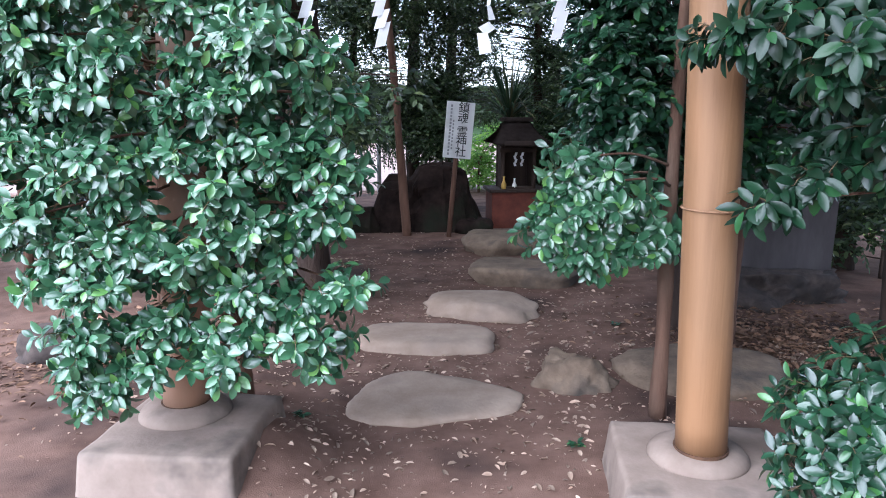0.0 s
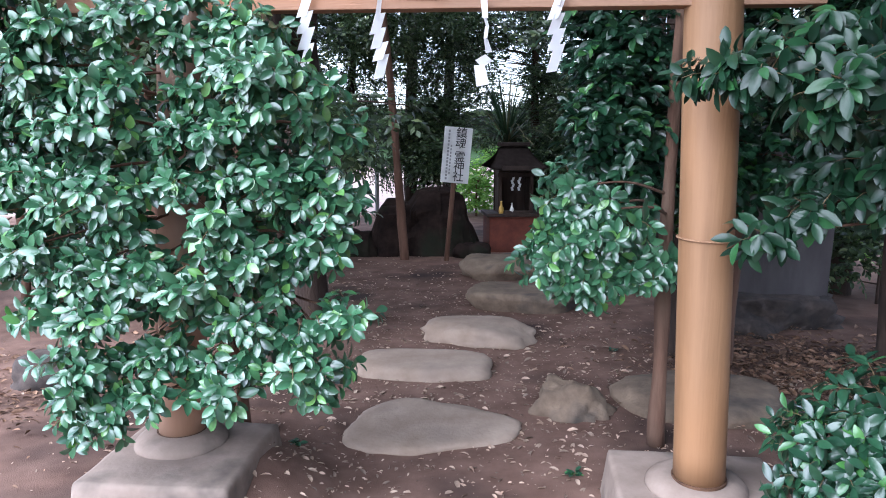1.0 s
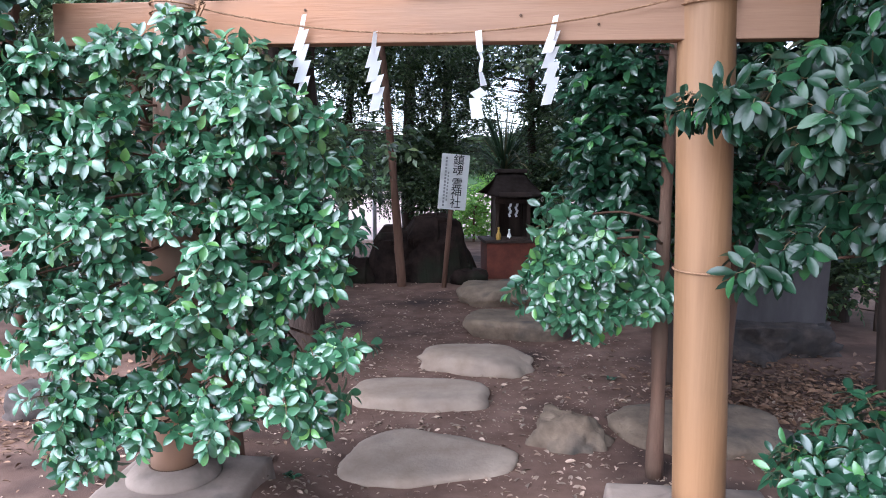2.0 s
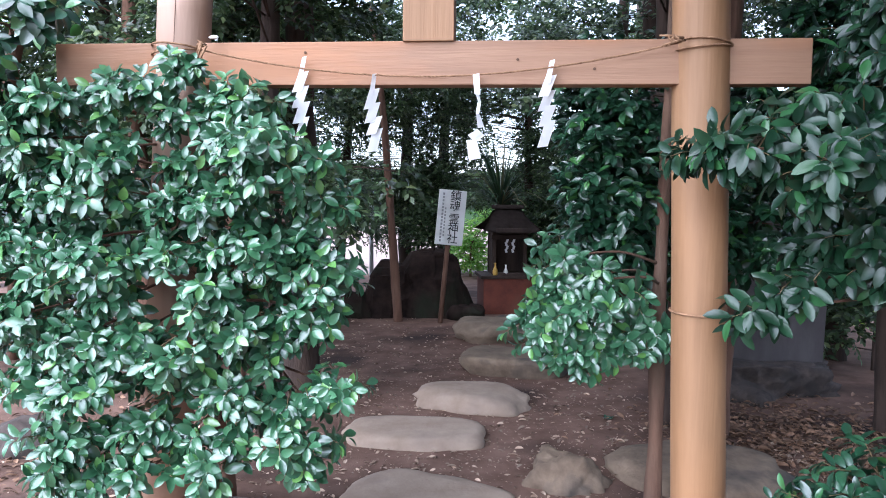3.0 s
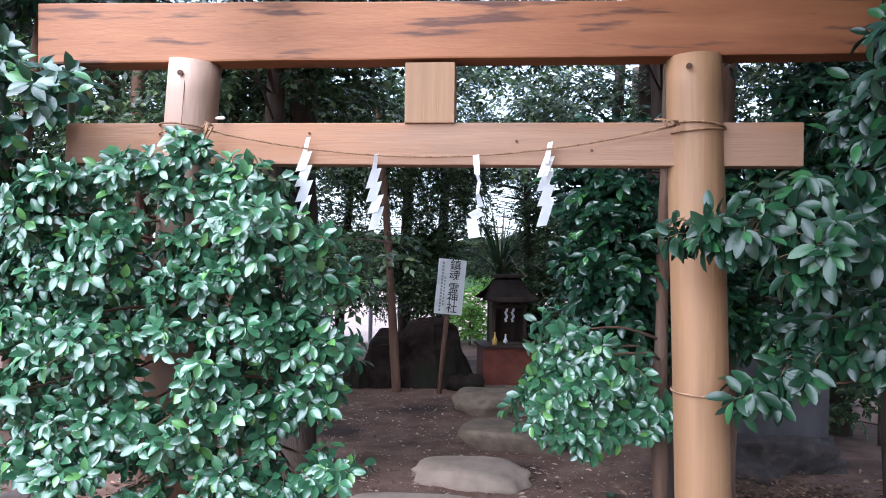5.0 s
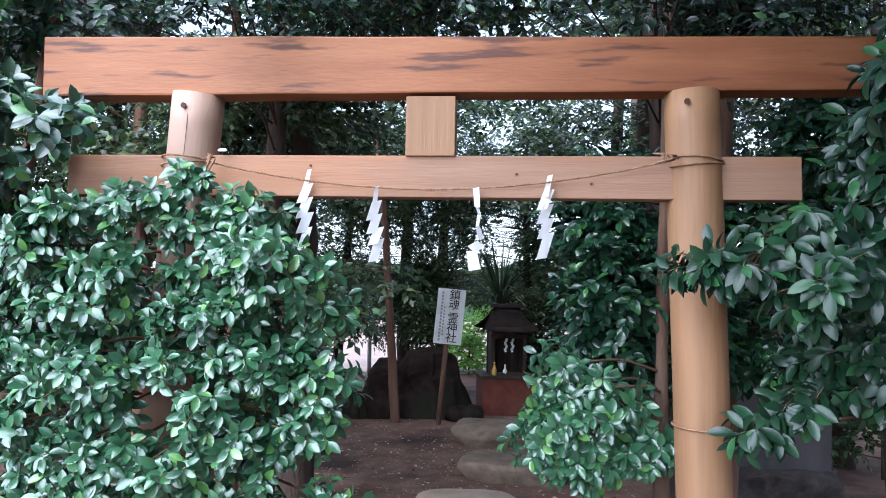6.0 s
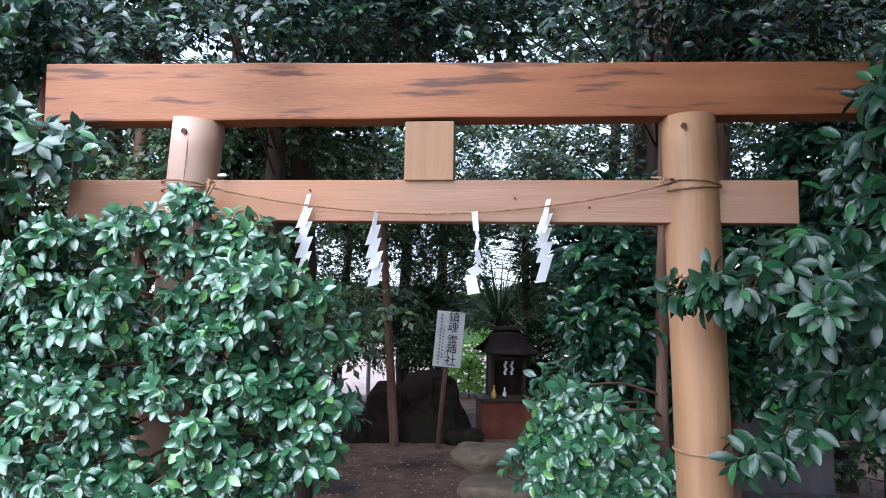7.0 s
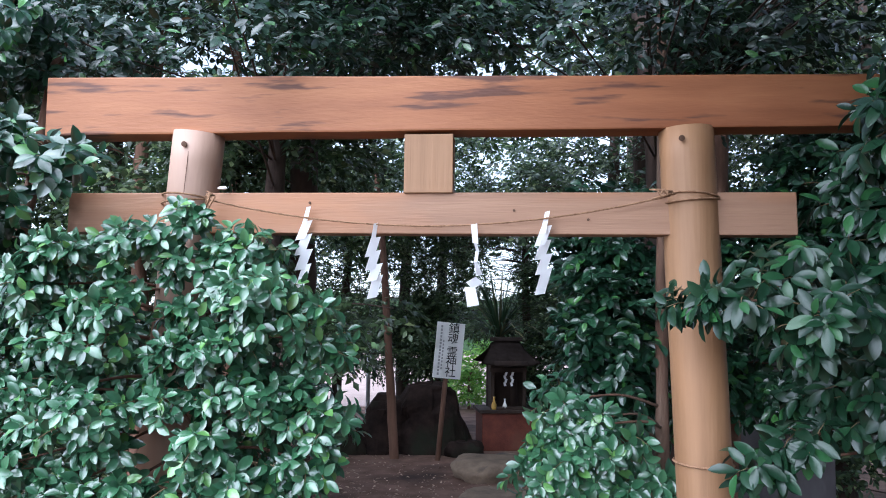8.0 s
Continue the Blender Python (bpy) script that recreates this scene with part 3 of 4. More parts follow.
G = "stepping stones to the little shrine"
stone("stepping_stone", 0.24, 3.95, 0.0, 0.49, 0.36, 0.06, -9, 3, PALE_STONE, "large flat pale stepping stone sunk in the soil", "stepping stone", G, rough=0.14, flat=0.3, skew=0.30)
stone("stepping_stone", 0.20, 5.06, 0.0, 0.52, 0.29, 0.10, -8, 5, PALE_STONE, "oblong pale stepping stone with a flat top", "stepping stone", G, rough=0.10, flat=0.25, power=3.2)
stone("stepping_stone", 0.70, 5.84, 0.0, 0.48, 0.30, 0.17, -14, 8, PALE_STONE, "domed pale stepping stone with dark scuffs", "stepping stone", G, rough=0.2, flat=0.15)
stone("stepping_stone", 1.26, 6.95, 0.0, 0.60, 0.36, 0.23, -16, 11, BROWN_STONE, "thick brown stepping slab with a shaded edge", "stepping stone", G, rough=0.14, flat=0.2, power=3.5, under=0.22)
stone("stepping_stone", 1.32, 8.7, 0.0, 0.58, 0.5, 0.27, 8, 14, BROWN_STONE, "brown stepping boulder in front of the shrine", "stepping stone", G, rough=0.2, flat=0.2, under=0.18)
stone("angular_stone", 1.12, 4.15, -0.02, 0.23, 0.16, 0.21, -15, 21, BROWN_STONE, "angular brown stone half buried beside the path", rough=0.42)
stone("flat_boulder", 2.02, 4.28, -0.02, 0.55, 0.42, 0.16, -15, 25, BROWN_STONE, "low flat grey boulder behind the gate pillar", "boulder", rough=0.16, flat=0.3)
stone("small_boulder", -2.42, 4.85, 0.0, 0.26, 0.2, 0.24, 20, 27, PITTED, "small grey boulder under the bush", "boulder", rough=0.25)


def rugged_rock(outline, depth, seed):
    """A broken rock with steep faces: the outline gives its height along x, chipped by facets."""
    bm = bmesh.new()
    xs = [p[0] for p in outline]
    nu, nv = 44, 26
    rows = []
    for i in range(nu + 1):
        x = xs[0] + (xs[-1] - xs[0]) * i / nu
        h = float(np.interp(x, xs, [p[1] for p in outline]))
        d = depth * (0.55 + 0.45 * h)
        row = []
        for j in range(nv + 1):
            a = math.pi * j / nv
            c, b = math.cos(a), max(0.0, math.sin(a))
            q = Vector((x, -d * math.copysign(abs(c) ** 0.55, c), h * b ** 0.45 - 0.06))
            cell = noise.cell_vector(q * 3.2 + Vector((seed, 0, 0))) - Vector((0.5, 0.5, 0.5))
            q += 0.075 * cell + Vector((0.5, 1, 0.8)) * (0.06 * noise.noise(q * 3 + Vector((seed, 0, 0))) + 0.03 * noise.noise(q * 8))
            row.append(bm.verts.new(q))
        rows.append(row)
    for a, b in zip(rows, rows[1:]):
        for j in range(nv):
            bm.faces.new((a[j], b[j], b[j + 1], a[j + 1]))
    bm.faces.new(rows[0])
    bm.faces.new(rows[-1][::-1])
    bmesh.ops.smooth_vert(bm, verts=bm.verts[:], factor=0.2, use_axis_x=True, use_axis_y=True, use_axis_z=True)
    return bm


big_rock = part("dark_rock", rugged_rock(((-0.80, 0.12), (-0.70, 0.55), (-0.52, 0.84), (-0.12, 0.80), (0.0, 1.00), (0.48, 1.05), (0.60, 0.97), (0.78, 0.54), (0.94, 0.14)), 0.42, 3.0), DARK_ROCK)
big_rock.matrix_world = pose(0.28, 10.5, -0.02)
tagged(big_rock, "large dark rugged rock with a stepped crest behind the signboard", "rock")
low_rock = part("dark_rock", rugged_rock(((-0.62, 0.12), (-0.5, 0.40), (-0.1, 0.46), (0.3, 0.40), (0.42, 0.14)), 0.35, 9.0), DARK_ROCK)
low_rock.matrix_world = pose(-0.70, 10.35, -0.02, 0, 0, -8)
tagged(low_rock, "low brownish rock beside the large dark one", "rock")
stone("dark_rock", 1.02, 10.15, 0.0, 0.28, 0.25, 0.22, 8, 44, DARK_ROCK, "small dark rock by the shrine base", "rock", rough=0.3)
stone("rough_base_rock", 3.42, 6.2, -0.03, 0.56, 0.40, 0.38, 2, 47, PITTED, "rough pitted base rock under the memorial slab", "rock", rough=0.6, flat=0.2, power=3.4, detail=5)


def build_slab():
    s = thing("memorial_slab", pose(3.54, 6.25, 0.22, 0, 0, -4), "upright grey memorial slab with a slanting shoulder on a rough rock", "slab")
    bm = bmesh.new()
    outline = ((-0.46, 0), (0.44, 0), (0.46, 0.8), (0.42, 1.5), (0.30, 1.72), (0.05, 1.80), (-0.22, 1.68), (-0.33, 1.35), (-0.44, 0.8), (-0.47, 0.4))
    a = [bm.verts.new((x, -0.08, z)) for x, z in outline]
    bm.faces.new(a)
    bmesh.ops.solidify(bm, geom=bm.faces[:], thickness=-0.16)
    bmesh.ops.bevel(bm, geom=bm.edges[:], offset=0.015, segments=2, affect="EDGES")
    bmesh.ops.triangulate(bm, faces=bm.faces[:])
    part("slab", bm, GREY_SLAB, s)


build_slab()


# ---- signboard ----
def text_mesh(body, size, material, parent, name, m):
    c = bpy.data.curves.new(name, "FONT")
    c.offset = 0.0008
    c.body, c.size, c.extrude, c.align_x, c.align_y = body, size, 0.0006, "CENTER", "CENTER"
    t = bpy.data.objects.new(name, c)
    scene.collection.objects.link(t)
    bpy.context.view_layer.update()
    me = bpy.data.meshes.new_from_object(t.evaluated_get(bpy.context.evaluated_depsgraph_get()))
    bpy.data.objects.remove(t)
    me.materials.clear()
    me.materials.append(material)
    ob = new(name, me)
    ob.parent = parent
    ob.matrix_local = m
    return ob


def build_sign():
    s = thing("signboard", pose(0.655, 9.7, 0.0, 0, 5, 6), "white wooden signboard with black lettering on a leaning post", "sign")
    part("post", tube_mesh([(0, 0.02, -0.1), (0, 0.02, 1.5)], [0.036, 0.034], 10), BARK, s, "bare brown wooden post", True)
    board = part("board", box_mesh((0.0, -0.03, 1.48), (0.39, 0.02, 0.76), None, 0.006), SIGN_WHITE, s)
    for ch, z in zip("鎮魂霊神社", (1.775, 1.635, 1.455, 1.32, 1.185)):
        text_mesh(ch, 0.158, INK, board, "lettering", pose(0.045, -0.0415, z, 90, 0, 0))
    for k in range(15):
        part("small_writing", box_mesh((-0.125, -0.0405, 1.80 - k * 0.046), (0.026, 0.001, 0.032)), GREY_INK, board)
    for k in range(9):
        part("small_writing", box_mesh((-0.085, -0.0405, 1.60 - k * 0.046), (0.020, 0.001, 0.028)), GREY_INK, board)


build_sign()


# ---- little shrine ----
def build_shrine():
    s = thing("little_shrine", pose(1.74, 10.75, 0.0, 0, 0, 2), "small dark wooden shrine with curved roof on a red base", "shrine")
    s.scale = (1, 1, 0.93)
    part("red_base", box_mesh((0, 0, 0.29), (0.82, 0.66, 0.58), None, 0.012), RED_PAINT, s, "faded red painted base box")
    part("sill", box_mesh((0, 0, 0.605), (0.90, 0.72, 0.05), None, 0.008), OLD_WOOD, s)
    for x in (-0.24, 0.24):
        for y in (-0.2, 0.2):
            part("post", box_mesh((x, y, 0.97), (0.055, 0.055, 0.70), None, 0.005), OLD_WOOD, s)
    part("back_wall", box_mesh((0, 0.2, 0.97), (0.44, 0.025, 0.68)), OLD_WOOD, s)
    for x in (-0.24, 0.24):
        part("side_wall", box_mesh((x, 0.0, 0.97), (0.022, 0.36, 0.68)), OLD_WOOD, s)
    lintel = part("lintel", box_mesh((0, -0.215, 1.25), (0.56, 0.05, 0.07), None, 0.005), OLD_WOOD, s)
    part("step", box_mesh((0, -0.27, 0.65), (0.4, 0.12, 0.05), None, 0.005), OLD_WOOD, s)
    # curved roof: sloped front and back, upturned eaves
    bm = bmesh.new()
    nx, ny = 12, 14
    grid = []
    for j in range(ny + 1):
        v = j / ny * 2 - 1
        row = []
        for i in range(nx + 1):
            w = i / nx * 2 - 1
            half = 0.24 + 0.21 * abs(v)
            z = 1.72 - 0.40 * abs(v) ** 0.75 + 0.05 * abs(w) ** 3 * abs(v) - 0.05 * (1 - abs(v)) * (abs(w) ** 4)
            row.append(bm.verts.new((w * half, v * 0.46, z)))
        grid.append(row)
    for j in range(ny):
        for i in range(nx):
            bm.faces.new((grid[j][i], grid[j][i + 1], grid[j + 1][i + 1], grid[j + 1][i]))
    bmesh.ops.solidify(bm, geom=bm.faces[:], thickness=0.045)
    roof = part("roof", bm, ROOF_WOOD, s, "dark curved roof with deep eaves", True)
    part("ridge", box_mesh((0, 0, 1.735), (0.50, 0.09, 0.07), None, 0.015), ROOF_WOOD, roof)
    part("gable_board", box_mesh((0, -0.42, 1.36), (0.50, 0.03, 0.09), None, 0.01), OLD_WOOD, roof)
    for x in (-0.05, 0.05):
        bm = bmesh.new()
        for k in range(4):
            add_box(bm, (x + 0.008 * (-1) ** k, -0.235, 1.19 - 0.055 * k), (0.035, 0.002, 0.06), Matrix.Rotation(0.25 * (-1) ** k, 4, "Y"))
        part("paper_strip", bm, PAPER, lintel, "small white zigzag paper")


build_shrine()
for x, mat, lab, k in ((1.52, BRASS, "small yellow brass flask on the shrine sill", 1.0), (1.68, CERAMIC, "small white ceramic flask on the shrine sill", 0.85)):
    b = part("flask", lathe([(0.030, 0), (0.036, 0.03), (0.034, 0.07), (0.016, 0.11), (0.012, 0.15), (0.018, 0.17)], 16), mat, None, "", True)
    b.matrix_world = Matrix.Translation((x, 10.45, 0.588)) @ Matrix.Scale(k * 1.1, 4)
    tagged(b, lab, "flask")


# ---- posts and poles ----
def build_pole():
    p = thing("white_pole", pose(-0.41, 12.4, 0), "white painted pole seen between the leaves", "pole")
    part("shaft", tube_mesh([(0, 0, 0), (0, 0, 2.1)], [0.036, 0.036], 14), POLE_PAINT, p, "", True)
    part("cap", lathe([(0.040, 2.1), (0.036, 2.13), (0.01, 2.15)], 14), POLE_PAINT, p)


build_pole()
st = part("wooden_stake", tube_mesh([(-0.93, 3.86, 0.0), (-0.90, 3.80, 0.3), (-0.86, 3.72, 0.75)], [0.045, 0.042, 0.04], 8, 0.1), BARK, None, "", True)
tagged(st, "short bare wooden stake leaning beside the bush", "stake")


# ---- near bushes ----
# tiers of sprays round the leaf-covered pillar: x, z, half width, half height
TOP_SPRAYS = ((-0.76, 2.23, 0.04, 0.03), (-0.93, 2.15, 0.13, 0.03), (-0.57, 2.13, 0.12, 0.04), (-0.44, 1.97, 0.08, 0.03), (-1.15, 2.09, 0.17, 0.05), (-1.30, 1.97, 0.08, 0.04), (-0.70, 2.05, 0.13, 0.03))
UPPER_SPRAYS = ((-0.39, 1.88, 0.17, 0.07), (-0.23, 1.75, 0.05, 0.03), (-0.57, 1.95, 0.05, 0.05), (-1.22, 1.87, 0.14, 0.05), (-1.02, 1.92, 0.06, 0.04), (-1.12, 1.76, 0.13, 0.03), (-0.56, 1.77, 0.08, 0.03), (-0.74, 1.85, 0.05, 0.03), (-0.70, 1.71, 0.09, 0.03), (-0.88, 1.71, 0.05, 0.02))
MIDDLE_SPRAYS = ((-1.31, 1.55, 0.13, 0.07), (-1.08, 1.49, 0.12, 0.06), (-0.82, 1.54, 0.13, 0.04), (-0.52, 1.54, 0.14, 0.07), (-0.31, 1.49, 0.12, 0.07), (-0.18, 1.43, 0.03, 0.03), (-0.62, 1.40, 0.06, 0.02))
LOWER_SPRAYS = ((-1.16, 1.22, 0.13, 0.05), (-0.95, 1.22, 0.07, 0.03), (-0.54, 1.28, 0.14, 0.05), (-0.28, 1.29, 0.06, 0.05), (-1.34, 1.31, 0.06, 0.03), (-0.74, 1.19, 0.10, 0.03), (-0.98, 1.36, 0.04, 0.02), (-0.66, 1.31, 0.06, 0.02), (-0.42, 1.16, 0.10, 0.03))
SKIRT_SPRAYS = ((-1.32, 1.05, 0.07, 0.05), (-1.09, 1.04, 0.12, 0.05), (-0.81, 1.07, 0.12, 0.04), (-0.53, 1.00, 0.12, 0.05), (-0.32, 0.98, 0.09, 0.03), (-0.16, 1.01, 0.03, 0.02))
HEM_SPRAYS = ((-1.17, 0.84, 0.12, 0.05), (-0.90, 0.86, 0.12, 0.04), (-0.63, 0.86, 0.09, 0.05), (-0.38, 0.85, 0.05, 0.04), (-0.25, 0.79, 0.03, 0.03))
FRINGE_SPRAYS = ((-1.13, 0.72, 0.10, 0.03), (-0.87, 0.72, 0.08, 0.02), (-0.62, 0.73, 0.04, 0.03), (-0.31, 0.70, 0.03, 0.03), (-1.26, 0.58, 0.03, 0.03), (-1.11, 0.62, 0.03, 0.03))


def sprays(*tiers):
    """Clumps of one depth each, a little before and behind one another."""
    rng = np.random.default_rng(4)
    return [(x, 2.74 + rng.uniform(-0.1, 0.1), z, rx, 0.10, rz) for tier in tiers for x, z, rx, rz in tier]


BEHIND_PILLAR = [(-1.55, 2.95, 1.5, 0.2, 0.25, 0.4), (-1.35, 3.35, 1.7, 0.25, 0.2, 0.4), (-0.62, 3.45, 1.3, 0.16, 0.16, 0.3), (-0.5, 3.3, 1.75, 0.16, 0.16, 0.16)]
bush("camellia_bush", "dense glossy dark green bush growing round the gate pillar", ((-0.78, 3.62, 0.0), (-0.80, 3.45, 0.7), (-0.86, 3.35, 1.4), (-0.85, 3.3, 2.0)), True,
     sprays(TOP_SPRAYS, UPPER_SPRAYS, MIDDLE_SPRAYS, LOWER_SPRAYS, SKIRT_SPRAYS, HEM_SPRAYS, FRINGE_SPRAYS) + BEHIND_PILLAR,
     1220, 10, 0.105, 0.072, FINE_LEAF, LEAF, 11, BARK, 300, 0.035, 0.42, 0.25, (-0.1, -0.7, 0), whorl=True)
bush("evergreen_tree", "evergreen tree with pale green larger leaves beside the gate", ((-2.7, 4.3, 0.0), (-2.4, 4.0, 1.2), (-1.8, 3.5, 2.2), (-1.6, 3.4, 3.2)), True,
     ((-1.50, 2.85, 2.42, 0.17, 0.25, 0.20), (-1.20, 2.62, 2.42, 0.08, 0.10, 0.05), (-1.86, 3.0, 2.62, 0.14, 0.25, 0.16), (-1.75, 3.0, 2.1, 0.2, 0.3, 0.35), (-1.9, 3.2, 3.2, 0.35, 0.35, 0.3)),
     280, 9, 0.11, 0.092, FINE_LEAF, LEAF_DULL, 12, BARK, 150, 0.05, 0.3, 0.35, (0.2, -0.5, 0), "tree", whorl=True)
bush("path_side_tree", "slender evergreen tree with low glossy foliage beside the stepping stones", ((1.47, 3.64, 0.0), (1.49, 3.68, 0.6), (1.50, 3.72, 1.3), (1.55, 3.80, 2.3), (1.62, 3.9, 3.8)), True,
     ((0.95, 3.50, 1.33, 0.07, 0.10, 0.10), (0.88, 3.50, 1.46, 0.05, 0.08, 0.05), (1.06, 3.50, 1.37, 0.08, 0.10, 0.05), (1.02, 3.5, 1.0, 0.10, 0.1, 0.03), (0.93, 3.52, 1.24, 0.10, 0.15, 0.07), (0.83, 3.50, 1.10, 0.11, 0.15, 0.09), (1.00, 3.48, 1.20, 0.22, 0.2, 0.11), (1.22, 3.58, 1.28, 0.10, 0.15, 0.07), (1.29, 3.52, 1.06, 0.15, 0.15, 0.09), (1.0, 3.45, 1.02, 0.12, 0.12, 0.04)),
     215, 10, 0.13, 0.084, FINE_LEAF, LEAF, 13, BARK, 300, 0.046, 0.42, 0.25, (-0.3, -0.75, 0), "tree", whorl=True)
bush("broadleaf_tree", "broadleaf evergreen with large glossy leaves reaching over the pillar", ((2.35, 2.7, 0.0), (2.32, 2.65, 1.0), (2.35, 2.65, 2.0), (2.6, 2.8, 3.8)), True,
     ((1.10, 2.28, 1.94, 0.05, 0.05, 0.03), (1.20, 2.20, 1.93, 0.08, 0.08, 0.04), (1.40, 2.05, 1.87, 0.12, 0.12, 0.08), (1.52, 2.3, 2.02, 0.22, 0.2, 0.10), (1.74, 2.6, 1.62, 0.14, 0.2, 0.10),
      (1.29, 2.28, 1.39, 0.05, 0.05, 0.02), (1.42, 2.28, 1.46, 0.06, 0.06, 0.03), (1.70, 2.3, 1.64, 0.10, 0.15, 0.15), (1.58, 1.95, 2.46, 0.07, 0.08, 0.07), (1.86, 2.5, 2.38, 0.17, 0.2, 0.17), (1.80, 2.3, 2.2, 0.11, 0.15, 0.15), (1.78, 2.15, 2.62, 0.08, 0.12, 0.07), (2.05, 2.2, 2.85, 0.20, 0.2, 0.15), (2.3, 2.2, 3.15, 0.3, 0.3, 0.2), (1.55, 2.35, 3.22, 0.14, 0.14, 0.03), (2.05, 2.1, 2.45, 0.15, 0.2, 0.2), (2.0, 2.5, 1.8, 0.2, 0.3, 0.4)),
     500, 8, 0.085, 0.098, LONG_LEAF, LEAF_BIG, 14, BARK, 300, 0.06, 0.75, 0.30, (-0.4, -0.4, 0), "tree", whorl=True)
bush("low_bush", "low glossy green bush at the foot of the pillar", ((1.75, 2.1, 0.0), (1.68, 2.05, 0.4), (1.6, 2.0, 0.7)), True,
     ((1.46, 2.02, 0.70, 0.15, 0.14, 0.12), (1.56, 2.02, 0.88, 0.07, 0.08, 0.07), (1.54, 1.92, 0.64, 0.12, 0.12, 0.15), (1.75, 2.0, 0.55, 0.2, 0.2, 0.3), (1.42, 1.96, 0.56, 0.12, 0.1, 0.10)),
     260, 10, 0.11, 0.076, LONG_LEAF, LEAF_DULL, 15, BARK, 300, 0.025, 0.25, 0.45, (-0.3, -0.4, 0), whorl=True)


# ---- trees over and behind the gate ----
def forest_tree(x, y, lean, height, radius, label, clumps, count, n, twig, size, seed, bark=DARK_BARK, leaf=LEAF_SHADE, shape=FAR_LEAF, face=(0, -0.3, 0), shell=0.2, fork=0):
    rng = np.random.default_rng(seed)
    stem = [(x, y, -0.05), (x + lean * 0.3 + rng.normal(0, 0.03), y, height * 0.33), (x + lean * 0.6 + rng.normal(0, 0.04), y + 0.05, height * 0.66), (x + lean, y + 0.1, height)]
    return bush("forest_tree", label, stem, True, clumps, count, n, twig, size, shape, leaf, seed, bark, 0, radius, 0.45, 0.0, face, "tree", 75.0, shell, False)


def cloud(x0, x1, y0, y1, z0, z1, k, r, seed):
    """k clumps of about radius r spread through a box."""
    rng = np.random.default_rng(seed)
    return [(rng.uniform(x0, x1), rng.uniform(y0, y1), rng.uniform(z0, z1), r * rng.uniform(0.7, 1.3), r * rng.uniform(0.7, 1.3), r * rng.uniform(0.45, 0.8)) for _ in range(k)]


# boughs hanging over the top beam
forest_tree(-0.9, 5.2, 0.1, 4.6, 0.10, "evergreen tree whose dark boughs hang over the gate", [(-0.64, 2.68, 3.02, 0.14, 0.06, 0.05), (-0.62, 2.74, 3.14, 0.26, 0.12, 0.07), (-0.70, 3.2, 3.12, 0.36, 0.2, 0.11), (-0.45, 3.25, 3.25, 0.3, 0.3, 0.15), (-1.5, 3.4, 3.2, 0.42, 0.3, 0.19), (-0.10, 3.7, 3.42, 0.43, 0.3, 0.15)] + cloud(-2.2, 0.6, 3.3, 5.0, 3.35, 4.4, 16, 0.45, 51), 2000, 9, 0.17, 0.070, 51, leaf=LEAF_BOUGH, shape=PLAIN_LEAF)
# clouds 55 and 56: unseen boughs added to shade the beam's right end
forest_tree(2.25, 5.3, -0.25, 4.8, 0.12, "evergreen tree with dark drooping boughs above the gate, some unseen and added for shade", [(0.61, 3.9, 3.55, 0.6, 0.3, 0.15), (1.39, 3.5, 3.42, 0.45, 0.3, 0.15), (2.0, 3.2, 3.35, 0.46, 0.3, 0.15), (0.79, 2.95, 3.22, 0.11, 0.1, 0.05), (1.25, 2.75, 3.2, 0.13, 0.1, 0.05), (1.68, 3.0, 3.07, 0.06, 0.1, 0.08)] + cloud(0.2, 3.4, 3.3, 5.2, 3.4, 4.5, 16, 0.45, 52) + cloud(1.0, 3.0, 0.5, 2.0, 3.85, 4.4, 9, 0.45, 55) + cloud(0.5, 2.6, 1.0, 2.2, 3.25, 3.75, 16, 0.34, 56), 3200, 9, 0.17, 0.072, 52, leaf=LEAF_BOUGH, shape=PLAIN_LEAF)
# the shaded foliage beside the path
forest_tree(2.45, 5.0, 0.1, 3.6, 0.09, "evergreen tree with dark shaded foliage beside the path", [(1.32, 4.0, 1.85, 0.22, 0.25, 0.33), (1.32, 4.3, 2.16, 0.12, 0.2, 0.24), (1.44, 4.1, 2.07, 0.19, 0.2, 0.29), (1.42, 4.25, 2.4, 0.36, 0.3, 0.3), (1.4, 4.3, 1.5, 0.22, 0.25, 0.25), (1.9, 4.6, 1.6, 0.4, 0.3, 0.4), (2.4, 4.4, 2.3, 0.5, 0.4, 0.4), (2.6, 4.6, 1.6, 0.4, 0.4, 0.3), (2.9, 4.2, 2.8, 0.5, 0.4, 0.4)], 1400, 9, 0.18, 0.085, 53, BARK, LEAF_DULL, FINE_LEAF)
forest_tree(-0.78, 6.0, 0.02, 3.6, 0.20, "thick dark trunk of an evergreen behind the bush", cloud(-1.6, -0.1, 5.2, 6.4, 2.3, 3.6, 9, 0.4, 54) + [(-0.45, 5.4, 1.75, 0.3, 0.3, 0.25), (0.05, 5.2, 1.95, 0.1, 0.1, 0.1)], 900, 9, 0.2, 0.085, 54)
forest_tree(-2.15, 6.2, 0.05, 4.6, 0.085, "slender reddish trunk with dark leaves behind the gate", cloud(-3.6, -1.4, 5.6, 7.4, 1.6, 4.0, 16, 0.5, 55), 1400, 9, 0.2, 0.09, 55, BARK)
forest_tree(-1.40, 6.5, -0.12, 4.6, 0.075, "slender reddish leaning trunk behind the tie beam", cloud(-2.0, -0.4, 6.8, 8.0, 2.6, 4.2, 8, 0.45, 56), 600, 9, 0.2, 0.085, 56, BARK)
